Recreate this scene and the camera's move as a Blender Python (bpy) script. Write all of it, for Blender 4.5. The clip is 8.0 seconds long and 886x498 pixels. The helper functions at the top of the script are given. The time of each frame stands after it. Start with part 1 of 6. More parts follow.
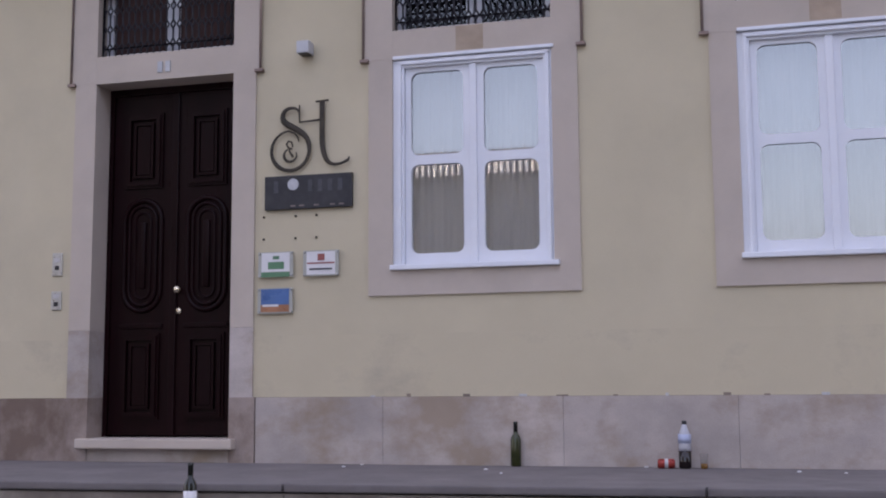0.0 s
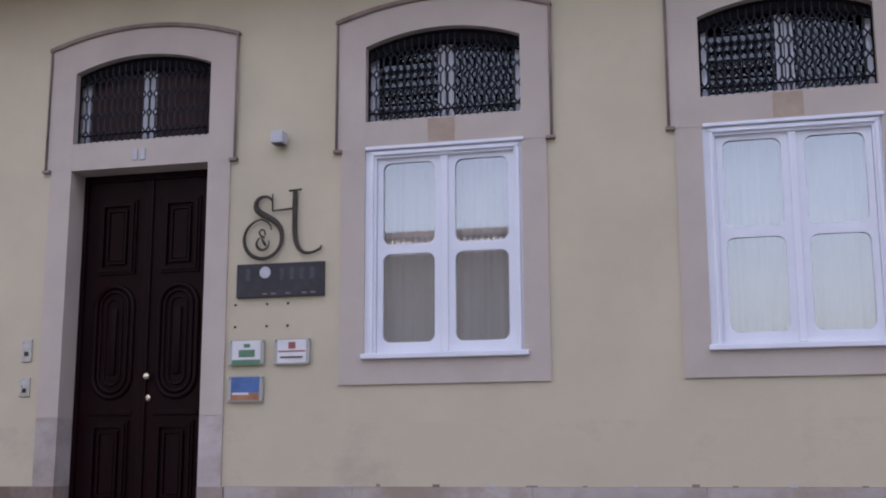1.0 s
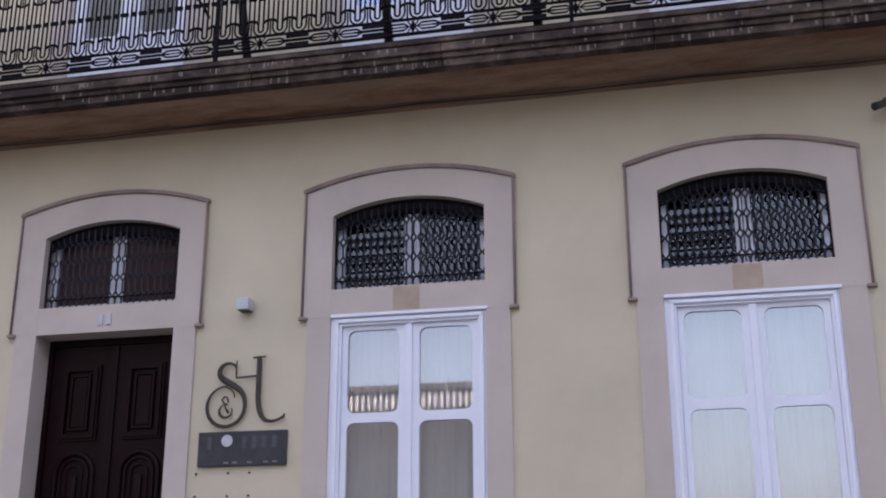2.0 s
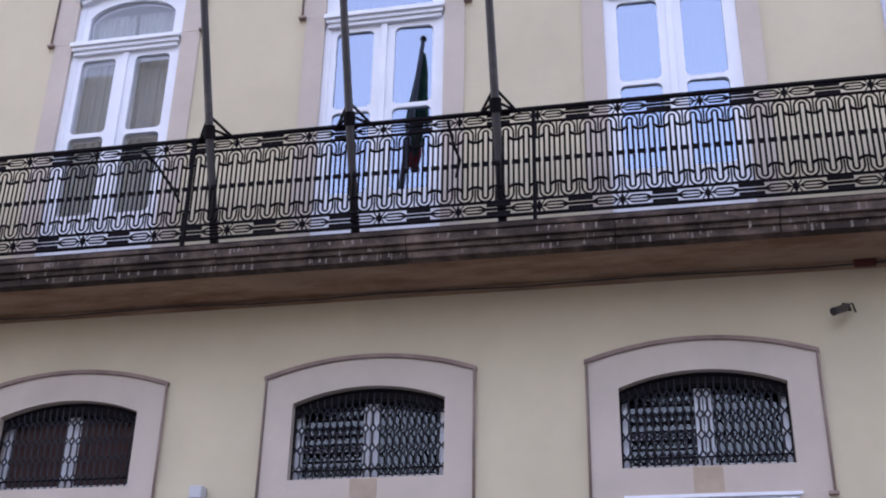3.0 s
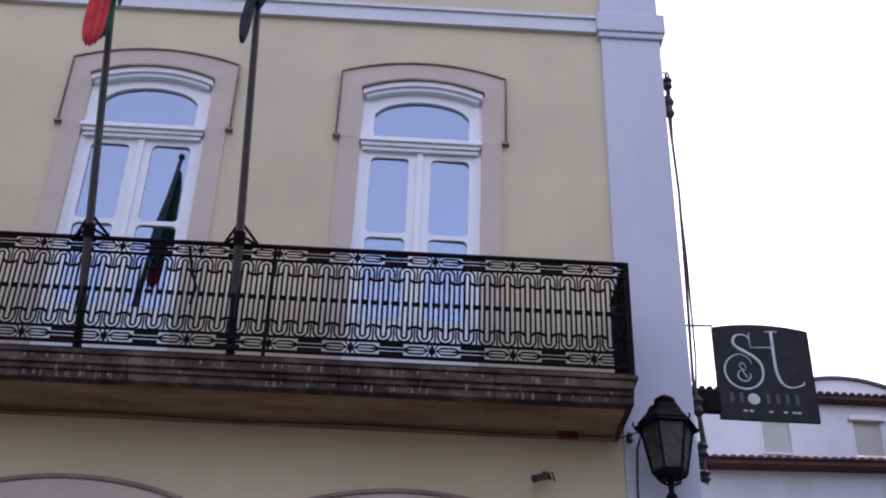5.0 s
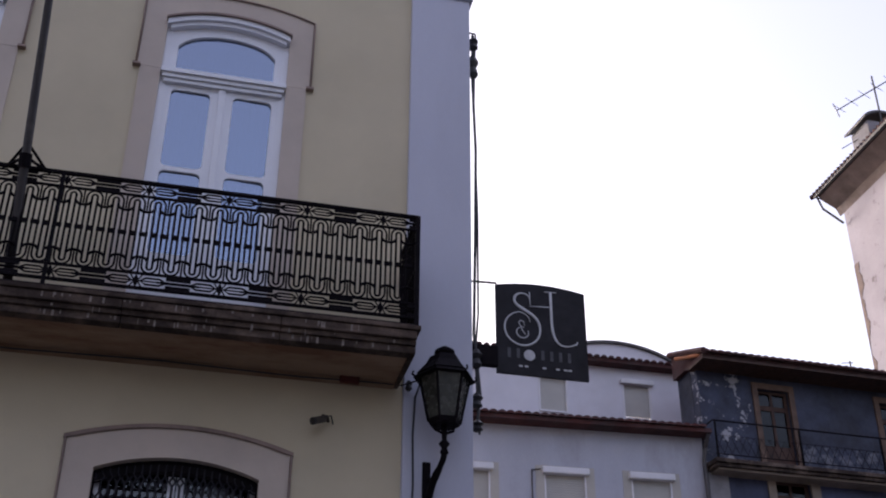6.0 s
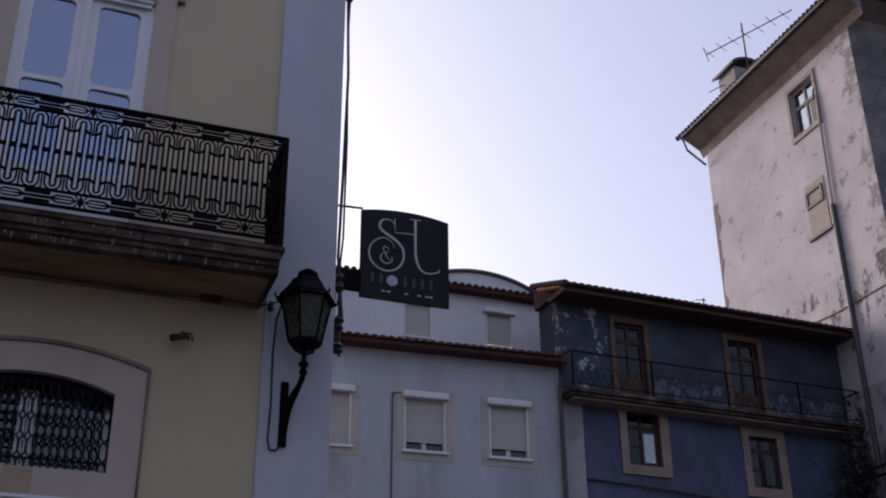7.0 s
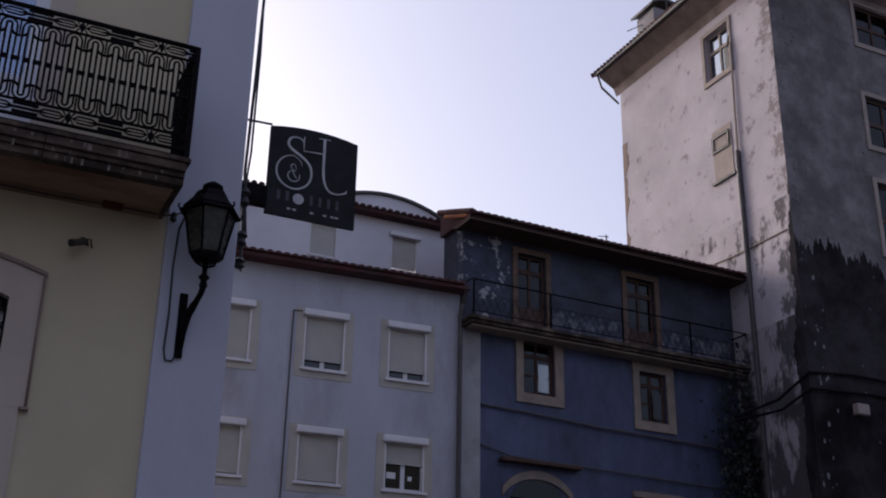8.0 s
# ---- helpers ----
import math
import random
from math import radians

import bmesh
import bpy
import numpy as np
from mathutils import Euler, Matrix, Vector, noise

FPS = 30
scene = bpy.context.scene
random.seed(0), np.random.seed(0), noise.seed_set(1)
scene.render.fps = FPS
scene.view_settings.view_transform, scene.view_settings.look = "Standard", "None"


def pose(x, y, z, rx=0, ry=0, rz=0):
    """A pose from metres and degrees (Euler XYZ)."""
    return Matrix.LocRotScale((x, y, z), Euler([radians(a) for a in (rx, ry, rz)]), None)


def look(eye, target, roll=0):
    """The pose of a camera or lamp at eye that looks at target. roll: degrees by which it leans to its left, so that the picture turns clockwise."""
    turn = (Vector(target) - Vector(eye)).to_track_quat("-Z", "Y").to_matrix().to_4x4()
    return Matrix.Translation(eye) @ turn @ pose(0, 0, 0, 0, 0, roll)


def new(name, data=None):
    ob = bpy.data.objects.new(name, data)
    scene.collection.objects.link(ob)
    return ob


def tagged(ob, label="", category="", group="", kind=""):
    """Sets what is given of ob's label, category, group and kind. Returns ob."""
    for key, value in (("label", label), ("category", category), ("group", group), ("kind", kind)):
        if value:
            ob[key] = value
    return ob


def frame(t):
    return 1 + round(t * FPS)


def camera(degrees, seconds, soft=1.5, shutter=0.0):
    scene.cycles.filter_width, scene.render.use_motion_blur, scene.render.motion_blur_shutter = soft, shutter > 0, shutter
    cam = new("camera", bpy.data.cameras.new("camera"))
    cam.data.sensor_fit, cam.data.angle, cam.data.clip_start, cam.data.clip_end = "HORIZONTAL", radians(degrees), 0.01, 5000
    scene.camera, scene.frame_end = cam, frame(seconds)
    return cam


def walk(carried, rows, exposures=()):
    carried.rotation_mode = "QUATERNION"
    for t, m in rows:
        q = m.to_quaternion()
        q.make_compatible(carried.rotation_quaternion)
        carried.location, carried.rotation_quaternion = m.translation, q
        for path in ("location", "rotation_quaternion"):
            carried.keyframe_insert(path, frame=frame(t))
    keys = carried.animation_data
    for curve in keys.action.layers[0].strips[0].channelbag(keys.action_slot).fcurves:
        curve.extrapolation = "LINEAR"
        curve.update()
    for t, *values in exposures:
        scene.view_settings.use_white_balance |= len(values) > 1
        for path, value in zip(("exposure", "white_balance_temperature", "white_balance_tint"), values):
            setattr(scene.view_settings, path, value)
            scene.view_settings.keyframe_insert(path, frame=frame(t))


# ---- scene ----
# ---------------------------------------------------------------- camera
cam = camera(41.7, 8.0, soft=2.0)
PATH = [
    (0, (-0.205, -8.187, 0.551), (-0.721, -6.27, 0.788), -0.4),
    (0.5, (-0.208, -8.223, 0.599), (-0.698, -6.305, 0.879), -0.3),
    (1, (-0.148, -8.25, 0.649), (-0.619, -6.341, 1.013), -0.2),
    (1.2, (-0.108, -8.236, 0.657), (-0.573, -6.334, 1.066), -0.3),
    (2.3, (0.01, -8.281, 0.845), (-0.394, -6.451, 1.542), 0.1),
    (2.5, (0.01, -8.274, 0.871), (-0.378, -6.463, 1.627), 0.3),
    (2.9, (0.118, -8.287, 0.969), (-0.262, -6.515, 1.816), 1.1),
    (3, (0.142, -8.295, 0.98), (-0.232, -6.536, 1.855), 1.2),
    (3.5, (0.206, -8.281, 1.048), (-0.142, -6.57, 2.024), 2.3),
    (4, (0.273, -8.308, 1.09), (0.004, -6.635, 2.154), 3.0),
    (4.2, (0.288, -8.33, 1.073), (0.068, -6.666, 2.16), 2.9),
    (5.3, (0.3, -8.533, 1.015), (0.464, -6.843, 2.071), 1.5),
    (5.5, (0.307, -8.536, 0.998), (0.543, -6.847, 2.043), 1.1),
    (6, (0.34, -8.58, 0.959), (0.737, -6.895, 1.962), 0.3),
    (6.5, (0.35, -8.659, 0.921), (0.877, -6.981, 1.873), -0.3),
    (7, (0.356, -8.695, 0.909), (0.981, -7.016, 1.798), -0.5),
    (7.5, (0.359, -8.725, 0.888), (1.031, -7.034, 1.716), -0.1),
    (8, (0.356, -8.759, 0.89), (1.147, -7.092, 1.66), 1.0),
]
EXPO = [(0.0, 2.02, 6350, 13), (1.2, 2.07, 6300, 13), (2.5, 2.34, 6200, 13), (3.4, 2.5, 6050, 13), (4.0, 2.36, 6020, 13), (4.6, 2.2, 6050, 14), (5.5, 1.4, 6200, 14),
        (6.0, 1.05, 6200, 14), (6.5, 0.68, 6120, 14), (7.2, 0.29, 5980, 14), (8.0, 0.26, 6000, 14)]
walk(cam, [(t, look(eye, target, roll)) for t, eye, target, roll in PATH], EXPO)

# ---------------------------------------------------------------- light
world = bpy.data.worlds.new("dusk_sky")
scene.world = world
world.use_nodes = True
wn, wl = world.node_tree.nodes, world.node_tree.links
sky = wn.new("ShaderNodeTexSky")
sky.sky_type = "NISHITA"
sky.sun_disc = False
sky.sun_elevation = radians(18)
sky.sun_rotation = radians(-20)
sky.dust_density = 6.0
sky.air_density = 0.95
veil = wn.new("ShaderNodeMix")
veil.data_type = "RGBA"
veil.inputs["Factor"].default_value = 0.18
veil.inputs["B"].default_value = (8.3, 7.3, 8.7, 1)
wl.new(sky.outputs["Color"], veil.inputs["A"])
wl.new(veil.outputs["Result"], wn["Background"].inputs["Color"])
wn["Background"].inputs["Strength"].default_value = 0.15
sun = new("sun", bpy.data.lights.new("sun", "SUN"))
sun.data.energy = 1.2
sun.data.angle = radians(14)
sun.data.color = (1.0, 0.95, 1.0)
sun.matrix_world = look((-3.4, 9.35, 3.25), (0, 0, 0))


# ---------------------------------------------------------------- materials
def mat(name, base, rough=0.8, vary=0.15, scale=3.0, fine=60.0, bump=0.15, metal=0.0, stain=None, stain_scale=0.7,
        stain_cut=(0.5, 0.72), stain_amount=0.7, stretch=(1, 1, 1), rand=0.0, spec=0.5, edge=None):
    """Procedural surface: two scales of colour noise, fine relief, and blotches of a second colour.
    edge (axis, from, to, gain): a stretch of the wall along an exposed edge where more of the coat has flaked off."""
    m = bpy.data.materials.new(name)
    m.use_nodes = True
    n, l = m.node_tree.nodes, m.node_tree.links
    p = n["Principled BSDF"]
    p.inputs["Roughness"].default_value = rough
    p.inputs["Metallic"].default_value = metal
    p.inputs["Specular IOR Level"].default_value = spec
    co = n.new("ShaderNodeNewGeometry")
    mp = n.new("ShaderNodeMapping")
    mp.inputs["Scale"].default_value = stretch
    l.new(co.outputs["Position"], mp.inputs["Vector"])

    def tex(s, detail=4.0, rough_=0.6):
        t = n.new("ShaderNodeTexNoise")
        t.inputs["Scale"].default_value = s
        t.inputs["Detail"].default_value = detail
        t.inputs["Roughness"].default_value = rough_
        l.new(mp.outputs["Vector"], t.inputs["Vector"])
        return t.outputs["Fac"]

    def mix(kind, fac, a, b):
        x = n.new("ShaderNodeMix")
        x.data_type = "RGBA"
        x.blend_type = kind
        for sock, v in (("Factor", fac), ("A", a), ("B", b)):
            if isinstance(v, bpy.types.NodeSocket):
                l.new(v, x.inputs[sock])
            else:
                x.inputs[sock].default_value = v if isinstance(v, float) else (*v, 1)
        return x.outputs["Result"]

    def ramp(src, lo, hi, a=0.0, b=1.0):
        r = n.new("ShaderNodeMapRange")
        for sock, v in zip(("From Min", "From Max", "To Min", "To Max"), (lo, hi, a, b)):
            r.inputs[sock].default_value = v
        l.new(src, r.inputs["Value"])
        return r.outputs["Result"]

    dark = tuple(c * (1 - 1.6 * vary) for c in base)
    light = tuple(min(1, c * (1 + vary)) for c in base)
    col = mix("MIX", ramp(tex(scale), 0.3, 0.7), dark, light)
    grain = ramp(tex(fine, 3.0), 0.3, 0.7, 1 - vary * 0.7, 1.0)
    col = mix("MULTIPLY", 1.0, col, grain)
    if stain:
        amount = tex(stain_scale, 6.0, 0.68)
        if edge:
            axes = n.new("ShaderNodeSeparateXYZ")
            l.new(co.outputs["Position"], axes.inputs["Vector"])
            both = n.new("ShaderNodeMath")
            l.new(amount, both.inputs[0])
            l.new(ramp(axes.outputs[edge[0]], edge[1], edge[2], edge[3], 0.0), both.inputs[1])
            amount = both.outputs["Value"]
        col = mix("MIX", ramp(amount, *stain_cut, 0.0, stain_amount), col, stain)
    if rand:
        info = n.new("ShaderNodeObjectInfo")
        col = mix("MULTIPLY", 1.0, col, ramp(info.outputs["Random"], 0, 1, 1 - rand, 1.0))
    l.new(col, p.inputs["Base Color"])
    l.new(ramp(tex(scale * 2.3), 0.3, 0.7, max(0.02, rough - 0.1), min(1, rough + 0.1)), p.inputs["Roughness"])
    if bump:
        b = n.new("ShaderNodeBump")
        b.inputs["Strength"].default_value = bump
        b.inputs["Distance"].default_value = 0.01
        l.new(tex(fine, 4.0), b.inputs["Height"])
        l.new(b.outputs["Normal"], p.inputs["Normal"])
    return m


def glass_mat(name, tint, gloss, mirror=(1, 1, 1)):
    """A window pane: see-through, with a clear reflection that grows from gloss to full at a grazing angle."""
    m = bpy.data.materials.new(name)
    m.use_nodes = True
    n, l = m.node_tree.nodes, m.node_tree.links
    n.remove(n["Principled BSDF"])
    t, g, x = n.new("ShaderNodeBsdfTransparent"), n.new("ShaderNodeBsdfGlossy"), n.new("ShaderNodeMixShader")
    t.inputs["Color"].default_value = (*tint, 1)
    g.inputs["Roughness"].default_value = 0.02
    g.inputs["Color"].default_value = (*mirror, 1)
    f, p, r = n.new("ShaderNodeLayerWeight"), n.new("ShaderNodeMath"), n.new("ShaderNodeMapRange")
    f.inputs["Blend"].default_value = 0.5
    p.operation = "POWER"
    p.inputs[1].default_value = 5.0
    r.inputs["To Min"].default_value = gloss
    l.new(f.outputs["Facing"], p.inputs[0])
    l.new(p.outputs["Value"], r.inputs["Value"])
    l.new(r.outputs["Result"], x.inputs["Fac"])
    l.new(t.outputs["BSDF"], x.inputs[1])
    l.new(g.outputs["BSDF"], x.inputs[2])
    l.new(x.outputs["Shader"], n["Material Output"].inputs["Surface"])
    return m


PLASTER = mat("yellow_plaster", (0.56, 0.491, 0.35), 0.9, 0.05, 1.2, 90, 0.12, stain=(0.43, 0.385, 0.29), stain_scale=0.9, stain_cut=(0.52, 0.8), stain_amount=0.45)
DIRTY = mat("soiled_plaster", (0.56, 0.491, 0.35), 0.9, 0.05, 1.2, 90, 0.12, stain=(0.31, 0.275, 0.22), stain_scale=1.2, stain_cut=(0.53, 0.78), stain_amount=0.75, stretch=(0.8, 1, 1.1))
STONE = mat("pink_limestone", (0.51, 0.437, 0.373), 0.8, 0.06, 2.2, 120, 0.1, stain=(0.42, 0.33, 0.27), stain_scale=1.1, stain_cut=(0.55, 0.8), stain_amount=0.55)
PLINTH = mat("worn_limestone", (0.55, 0.48, 0.44), 0.82, 0.16, 1.5, 80, 0.25, stain=(0.32, 0.235, 0.155), stain_scale=1.1, stain_cut=(0.47, 0.62), stain_amount=0.7, rand=0.2, stretch=(1, 1, 1.3))
SOILED = mat("soiled_stone", (0.34, 0.275, 0.24), 0.85, 0.12, 2.5, 80, 0.25, stain=(0.12, 0.075, 0.05), stain_scale=1.6, stain_cut=(0.42, 0.62), stain_amount=0.75, stretch=(1, 1, 0.8))
LIME = mat("lime_crust", (0.22, 0.185, 0.165), 0.95, 0.2, 20, 90, 0.2)
PATCH = mat("ochre_stone_patch", (0.41, 0.32, 0.24), 0.85, 0.1, 6, 90, 0.15)
BLACKSTONE = mat("weathered_ledge", (0.17, 0.125, 0.1), 0.9, 0.25, 5.0, 70, 0.3, stain=(0.028, 0.02, 0.017), stain_scale=1.5, stain_cut=(0.33, 0.56), stain_amount=0.93, stretch=(1.5, 1, 2.2), spec=0.2)
SOFFIT = mat("soffit_render", (0.33, 0.225, 0.145), 0.9, 0.14, 1.4, 60, 0.15, stain=(0.14, 0.055, 0.022), stain_scale=1.5, stain_cut=(0.43, 0.62), stain_amount=0.75, stretch=(0.6, 1.8, 1))
WHITE = mat("white_gloss_paint", (0.74, 0.75, 0.8), 0.38, 0.025, 3, 60, 0.04)
BLUEWHITE = mat("pale_blue_render", (0.5, 0.51, 0.6), 0.85, 0.05, 1.0, 70, 0.1, stain=(0.38, 0.37, 0.42), stain_scale=0.8, stain_cut=(0.5, 0.75), stain_amount=0.5, stretch=(1, 1, 0.3))
WOOD = mat("dark_brown_door_paint", (0.009, 0.0015, 0.0026), 0.36, 0.2, 3, 50, 0.12, stretch=(4, 4, 0.5), stain=(0.013, 0.006, 0.007), stain_cut=(0.5, 0.8), stain_amount=0.5, stain_scale=2.0, spec=0.1)
IRON = mat("black_painted_iron", (0.007, 0.0055, 0.0075), 0.6, 0.2, 12, 150, 0.1, stain=(0.03, 0.02, 0.016), stain_scale=4, stain_cut=(0.55, 0.75), stain_amount=0.4, spec=0.05)
LATTICE = mat("dark_painted_lattice", (0.016, 0.016, 0.024), 0.45, 0.2, 12, 150, 0.1, spec=0.45)
BEAD = mat("weathered_bead", (0.29, 0.215, 0.185), 0.85, 0.15, 4, 60, 0.15, stain=(0.1, 0.075, 0.065), stain_scale=3, stain_cut=(0.5, 0.7), stain_amount=0.6)
POLE = mat("flagpole_paint", (0.028, 0.023, 0.025), 0.45, 0.25, 6, 80, 0.1, stain=(0.16, 0.13, 0.12), stain_scale=2.5, stain_cut=(0.55, 0.75), stain_amount=0.5)
BRONZE = mat("aged_bronze", (0.05, 0.04, 0.03), 0.6, 0.25, 8, 90, 0.2, metal=0.4)
SLATE = mat("dark_slate_panel", (0.026, 0.025, 0.03), 0.6, 0.25, 5, 80, 0.1, stain=(0.06, 0.057, 0.062), stain_scale=4, stain_cut=(0.5, 0.8), stain_amount=0.5)
SIGNBLACK = mat("black_sign_paint", (0.016, 0.015, 0.019), 0.6, 0.25, 5, 80, 0.08, stain=(0.03, 0.029, 0.034), stain_scale=3, stain_cut=(0.5, 0.8), stain_amount=0.5, spec=0.2)
PALE = mat("pale_lettering", (0.5, 0.5, 0.52), 0.6, 0.1, 20, 90, 0.0)
FADED = mat("faded_lettering", (0.06, 0.06, 0.07), 0.6, 0.2, 20, 90, 0.0)
STEEL = mat("brushed_steel", (0.5, 0.5, 0.5), 0.35, 0.08, 30, 200, 0.05, metal=0.9)
BRASS = mat("polished_brass", (0.75, 0.66, 0.5), 0.25, 0.05, 30, 100, 0.0, metal=0.9)
GREYBOX = mat("grey_plastic", (0.5, 0.5, 0.52), 0.5, 0.05, 10, 90, 0.05)
BEIGE = mat("camera_housing", (0.06, 0.05, 0.042), 0.5, 0.1, 12, 90, 0.05)
# also colours the sheets that stand for unlit interiors
BLACK = mat("black_plastic_and_dark_fill", (0.015, 0.015, 0.017), 0.45, 0.15, 12, 90, 0.05)
BANDWHITE = mat("greyed_white_paint", (0.58, 0.59, 0.64), 0.6, 0.05, 1.5, 60, 0.08, stain=(0.45, 0.45, 0.47), stain_scale=0.9, stain_cut=(0.5, 0.75), stain_amount=0.5, stretch=(1, 1, 0.4))
CURTAIN = mat("cream_net_curtain", (0.6, 0.59, 0.585), 0.95, 0.06, 2.5, 200, 0.1, stretch=(3, 1, 0.5))
GREYCURTAIN = mat("grey_net_curtain", (0.27, 0.28, 0.27), 0.95, 0.12, 2.5, 200, 0.1, stretch=(3, 1, 0.5))
BLIND = mat("red_brown_shutter", (0.05, 0.017, 0.013), 0.7, 0.2, 5, 60, 0.1, stretch=(4, 1, 0.5))
ROOM = mat("dim_room_plaster", (0.3, 0.28, 0.26), 0.9, 0.1, 1, 40, 0.05)
GLASS = glass_mat("window_glass", (0.8, 0.8, 0.8), 0.12)
NETGLASS = glass_mat("thin_old_glass", (0.9, 0.91, 0.92), 0.07)
# blue of the reflected sky is put into the mirror colour
UPGLASS = glass_mat("sky_tinted_glass", (0.3, 0.32, 0.4), 0.3, (0.68, 0.79, 0.98))
GRILLEGLASS = glass_mat("fanlight_glass", (0.25, 0.26, 0.29), 0.05)
DARKGLASS = glass_mat("old_dark_glass", (0.2, 0.2, 0.2), 0.025)
LAMPGLASS = mat("dusty_lantern_glass", (0.05, 0.052, 0.045), 0.25, 0.3, 8, 60, 0.05, stain=(0.12, 0.12, 0.1), stain_scale=6, stain_cut=(0.5, 0.8), stain_amount=0.5)
PAVE = mat("grey_pavement", (0.175, 0.155, 0.153), 0.9, 0.12, 2.5, 110, 0.3, stain=(0.12, 0.105, 0.1), stain_scale=1.5, stain_cut=(0.5, 0.75), stain_amount=0.6)
KERB = mat("kerb_stone", (0.26, 0.225, 0.19), 0.9, 0.15, 3, 90, 0.3, stain=(0.12, 0.09, 0.07), stain_scale=2, stain_cut=(0.45, 0.7), stain_amount=0.7)
ASPHALT = mat("worn_grey_road", (0.11, 0.107, 0.104), 0.9, 0.2, 1.5, 160, 0.4)
A_WALL = mat("pale_grey_blue_wall", (0.4, 0.4, 0.45), 0.9, 0.08, 0.7, 30, 0.15, stain=(0.24, 0.225, 0.235), stain_scale=0.75, stain_cut=(0.46, 0.68), stain_amount=0.7, stretch=(1, 1, 0.4))
ATTIC = mat("whitewashed_attic_wall", (0.62, 0.6, 0.65), 0.9, 0.05, 0.8, 40, 0.1, stain=(0.45, 0.43, 0.46), stain_scale=0.6, stain_cut=(0.5, 0.75), stain_amount=0.5)
A_BAND = mat("beige_window_band", (0.4, 0.37, 0.33), 0.9, 0.06, 1.5, 40, 0.05)
SHUTTER = mat("beige_roller_shutter", (0.42, 0.4, 0.37), 0.7, 0.05, 2, 40, 0.05)
BOXWHITE = mat("shutter_box_white", (0.62, 0.6, 0.62), 0.5, 0.05, 2, 40, 0.03)
TILE = mat("weathered_roof_tile", (0.075, 0.022, 0.02), 0.9, 0.3, 1.5, 20, 0.3, stain=(0.05, 0.04, 0.04), stain_scale=1.0, stain_cut=(0.45, 0.7), stain_amount=0.7)
ORANGE = mat("bare_orange_tile", (0.42, 0.15, 0.06), 0.85, 0.2, 3, 30, 0.2)
B_WALL = mat("blue_tiled_wall", (0.066, 0.077, 0.145), 0.7, 0.28, 0.9, 14, 0.15, stain=(0.026, 0.029, 0.05), stain_scale=0.7, stain_cut=(0.46, 0.62), stain_amount=0.85, stretch=(1, 1, 0.5))
# soot, with the shade under the eaves put into the colour
B_UPPER = mat("shaded_sooty_tile", (0.045, 0.05, 0.08), 0.8, 0.25, 1.2, 14, 0.15, stain=(0.018, 0.018, 0.024), stain_scale=0.7, stain_cut=(0.42, 0.66), stain_amount=0.85)
B_PEEL = mat("peeling_blue_tile", (0.035, 0.04, 0.07), 0.75, 0.3, 2, 14, 0.2, stain=(0.34, 0.33, 0.35), stain_scale=3.0, stain_cut=(0.56, 0.6), stain_amount=0.85)
B_PALE = mat("worn_pale_tile", (0.04, 0.045, 0.075), 0.75, 0.3, 2, 14, 0.2, stain=(0.15, 0.15, 0.175), stain_scale=3.4, stain_cut=(0.48, 0.58), stain_amount=0.8)
B_TRIM = mat("weathered_cream_trim", (0.27, 0.215, 0.17), 0.85, 0.15, 2, 30, 0.15, stain=(0.12, 0.1, 0.09), stain_scale=1.2, stain_cut=(0.45, 0.7), stain_amount=0.6)
B_CASING = mat("faded_brown_casing", (0.13, 0.075, 0.05), 0.75, 0.25, 3, 40, 0.15, stain=(0.06, 0.04, 0.03), stain_scale=2.0, stain_cut=(0.5, 0.7), stain_amount=0.6)
B_WOOD = mat("weathered_brown_joinery", (0.06, 0.027, 0.017), 0.75, 0.25, 4, 40, 0.15)
B_STRIP = mat("grey_washed_render", (0.33, 0.32, 0.33), 0.9, 0.15, 0.8, 30, 0.15, stain=(0.14, 0.12, 0.12), stain_scale=0.7, stain_cut=(0.45, 0.7), stain_amount=0.7)
C_LIGHT = mat("flaking_white_render", (0.43, 0.39, 0.42), 0.9, 0.1, 0.6, 25, 0.25, stain=(0.15, 0.12, 0.115), stain_scale=2.0, stain_cut=(0.58, 0.67), stain_amount=0.75, edge=("Y", 12.9, 13.9, 0.15))
C_MOTTLED = mat("mottled_white_render", (0.42, 0.38, 0.405), 0.92, 0.14, 0.8, 18, 0.25, stain=(0.05, 0.046, 0.048), stain_scale=1.8, stain_cut=(0.54, 0.62), stain_amount=0.85, stretch=(1, 1, 0.6), edge=("Y", 12.9, 14.0, 0.13))
C_STREAK = mat("streaked_side_render", (0.33, 0.3, 0.32), 0.92, 0.16, 1.0, 18, 0.25, stain=(0.03, 0.028, 0.03), stain_scale=1.6, stain_cut=(0.48, 0.56), stain_amount=0.9, stretch=(1, 1, 0.4), edge=("Y", 12.9, 14.6, 0.14))
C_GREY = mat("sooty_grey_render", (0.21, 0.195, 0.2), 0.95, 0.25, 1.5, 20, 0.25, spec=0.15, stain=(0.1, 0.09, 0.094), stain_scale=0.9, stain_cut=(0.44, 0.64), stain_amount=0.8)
# near black: painted shade low on the tower front, mould at its corner
C_DARK = mat("shade_and_mould_render", (0.042, 0.037, 0.04), 0.95, 0.4, 0.9, 20, 0.2, spec=0.1, stain=(0.006, 0.005, 0.006), stain_scale=0.5, stain_cut=(0.42, 0.62), stain_amount=0.9)
C_FLAKE = mat("loose_white_flake", (0.2, 0.185, 0.195), 0.92, 0.15, 3.0, 30, 0.2)
C_TRIM = mat("grey_stone_trim", (0.3, 0.25, 0.22), 0.85, 0.12, 2, 30, 0.1)
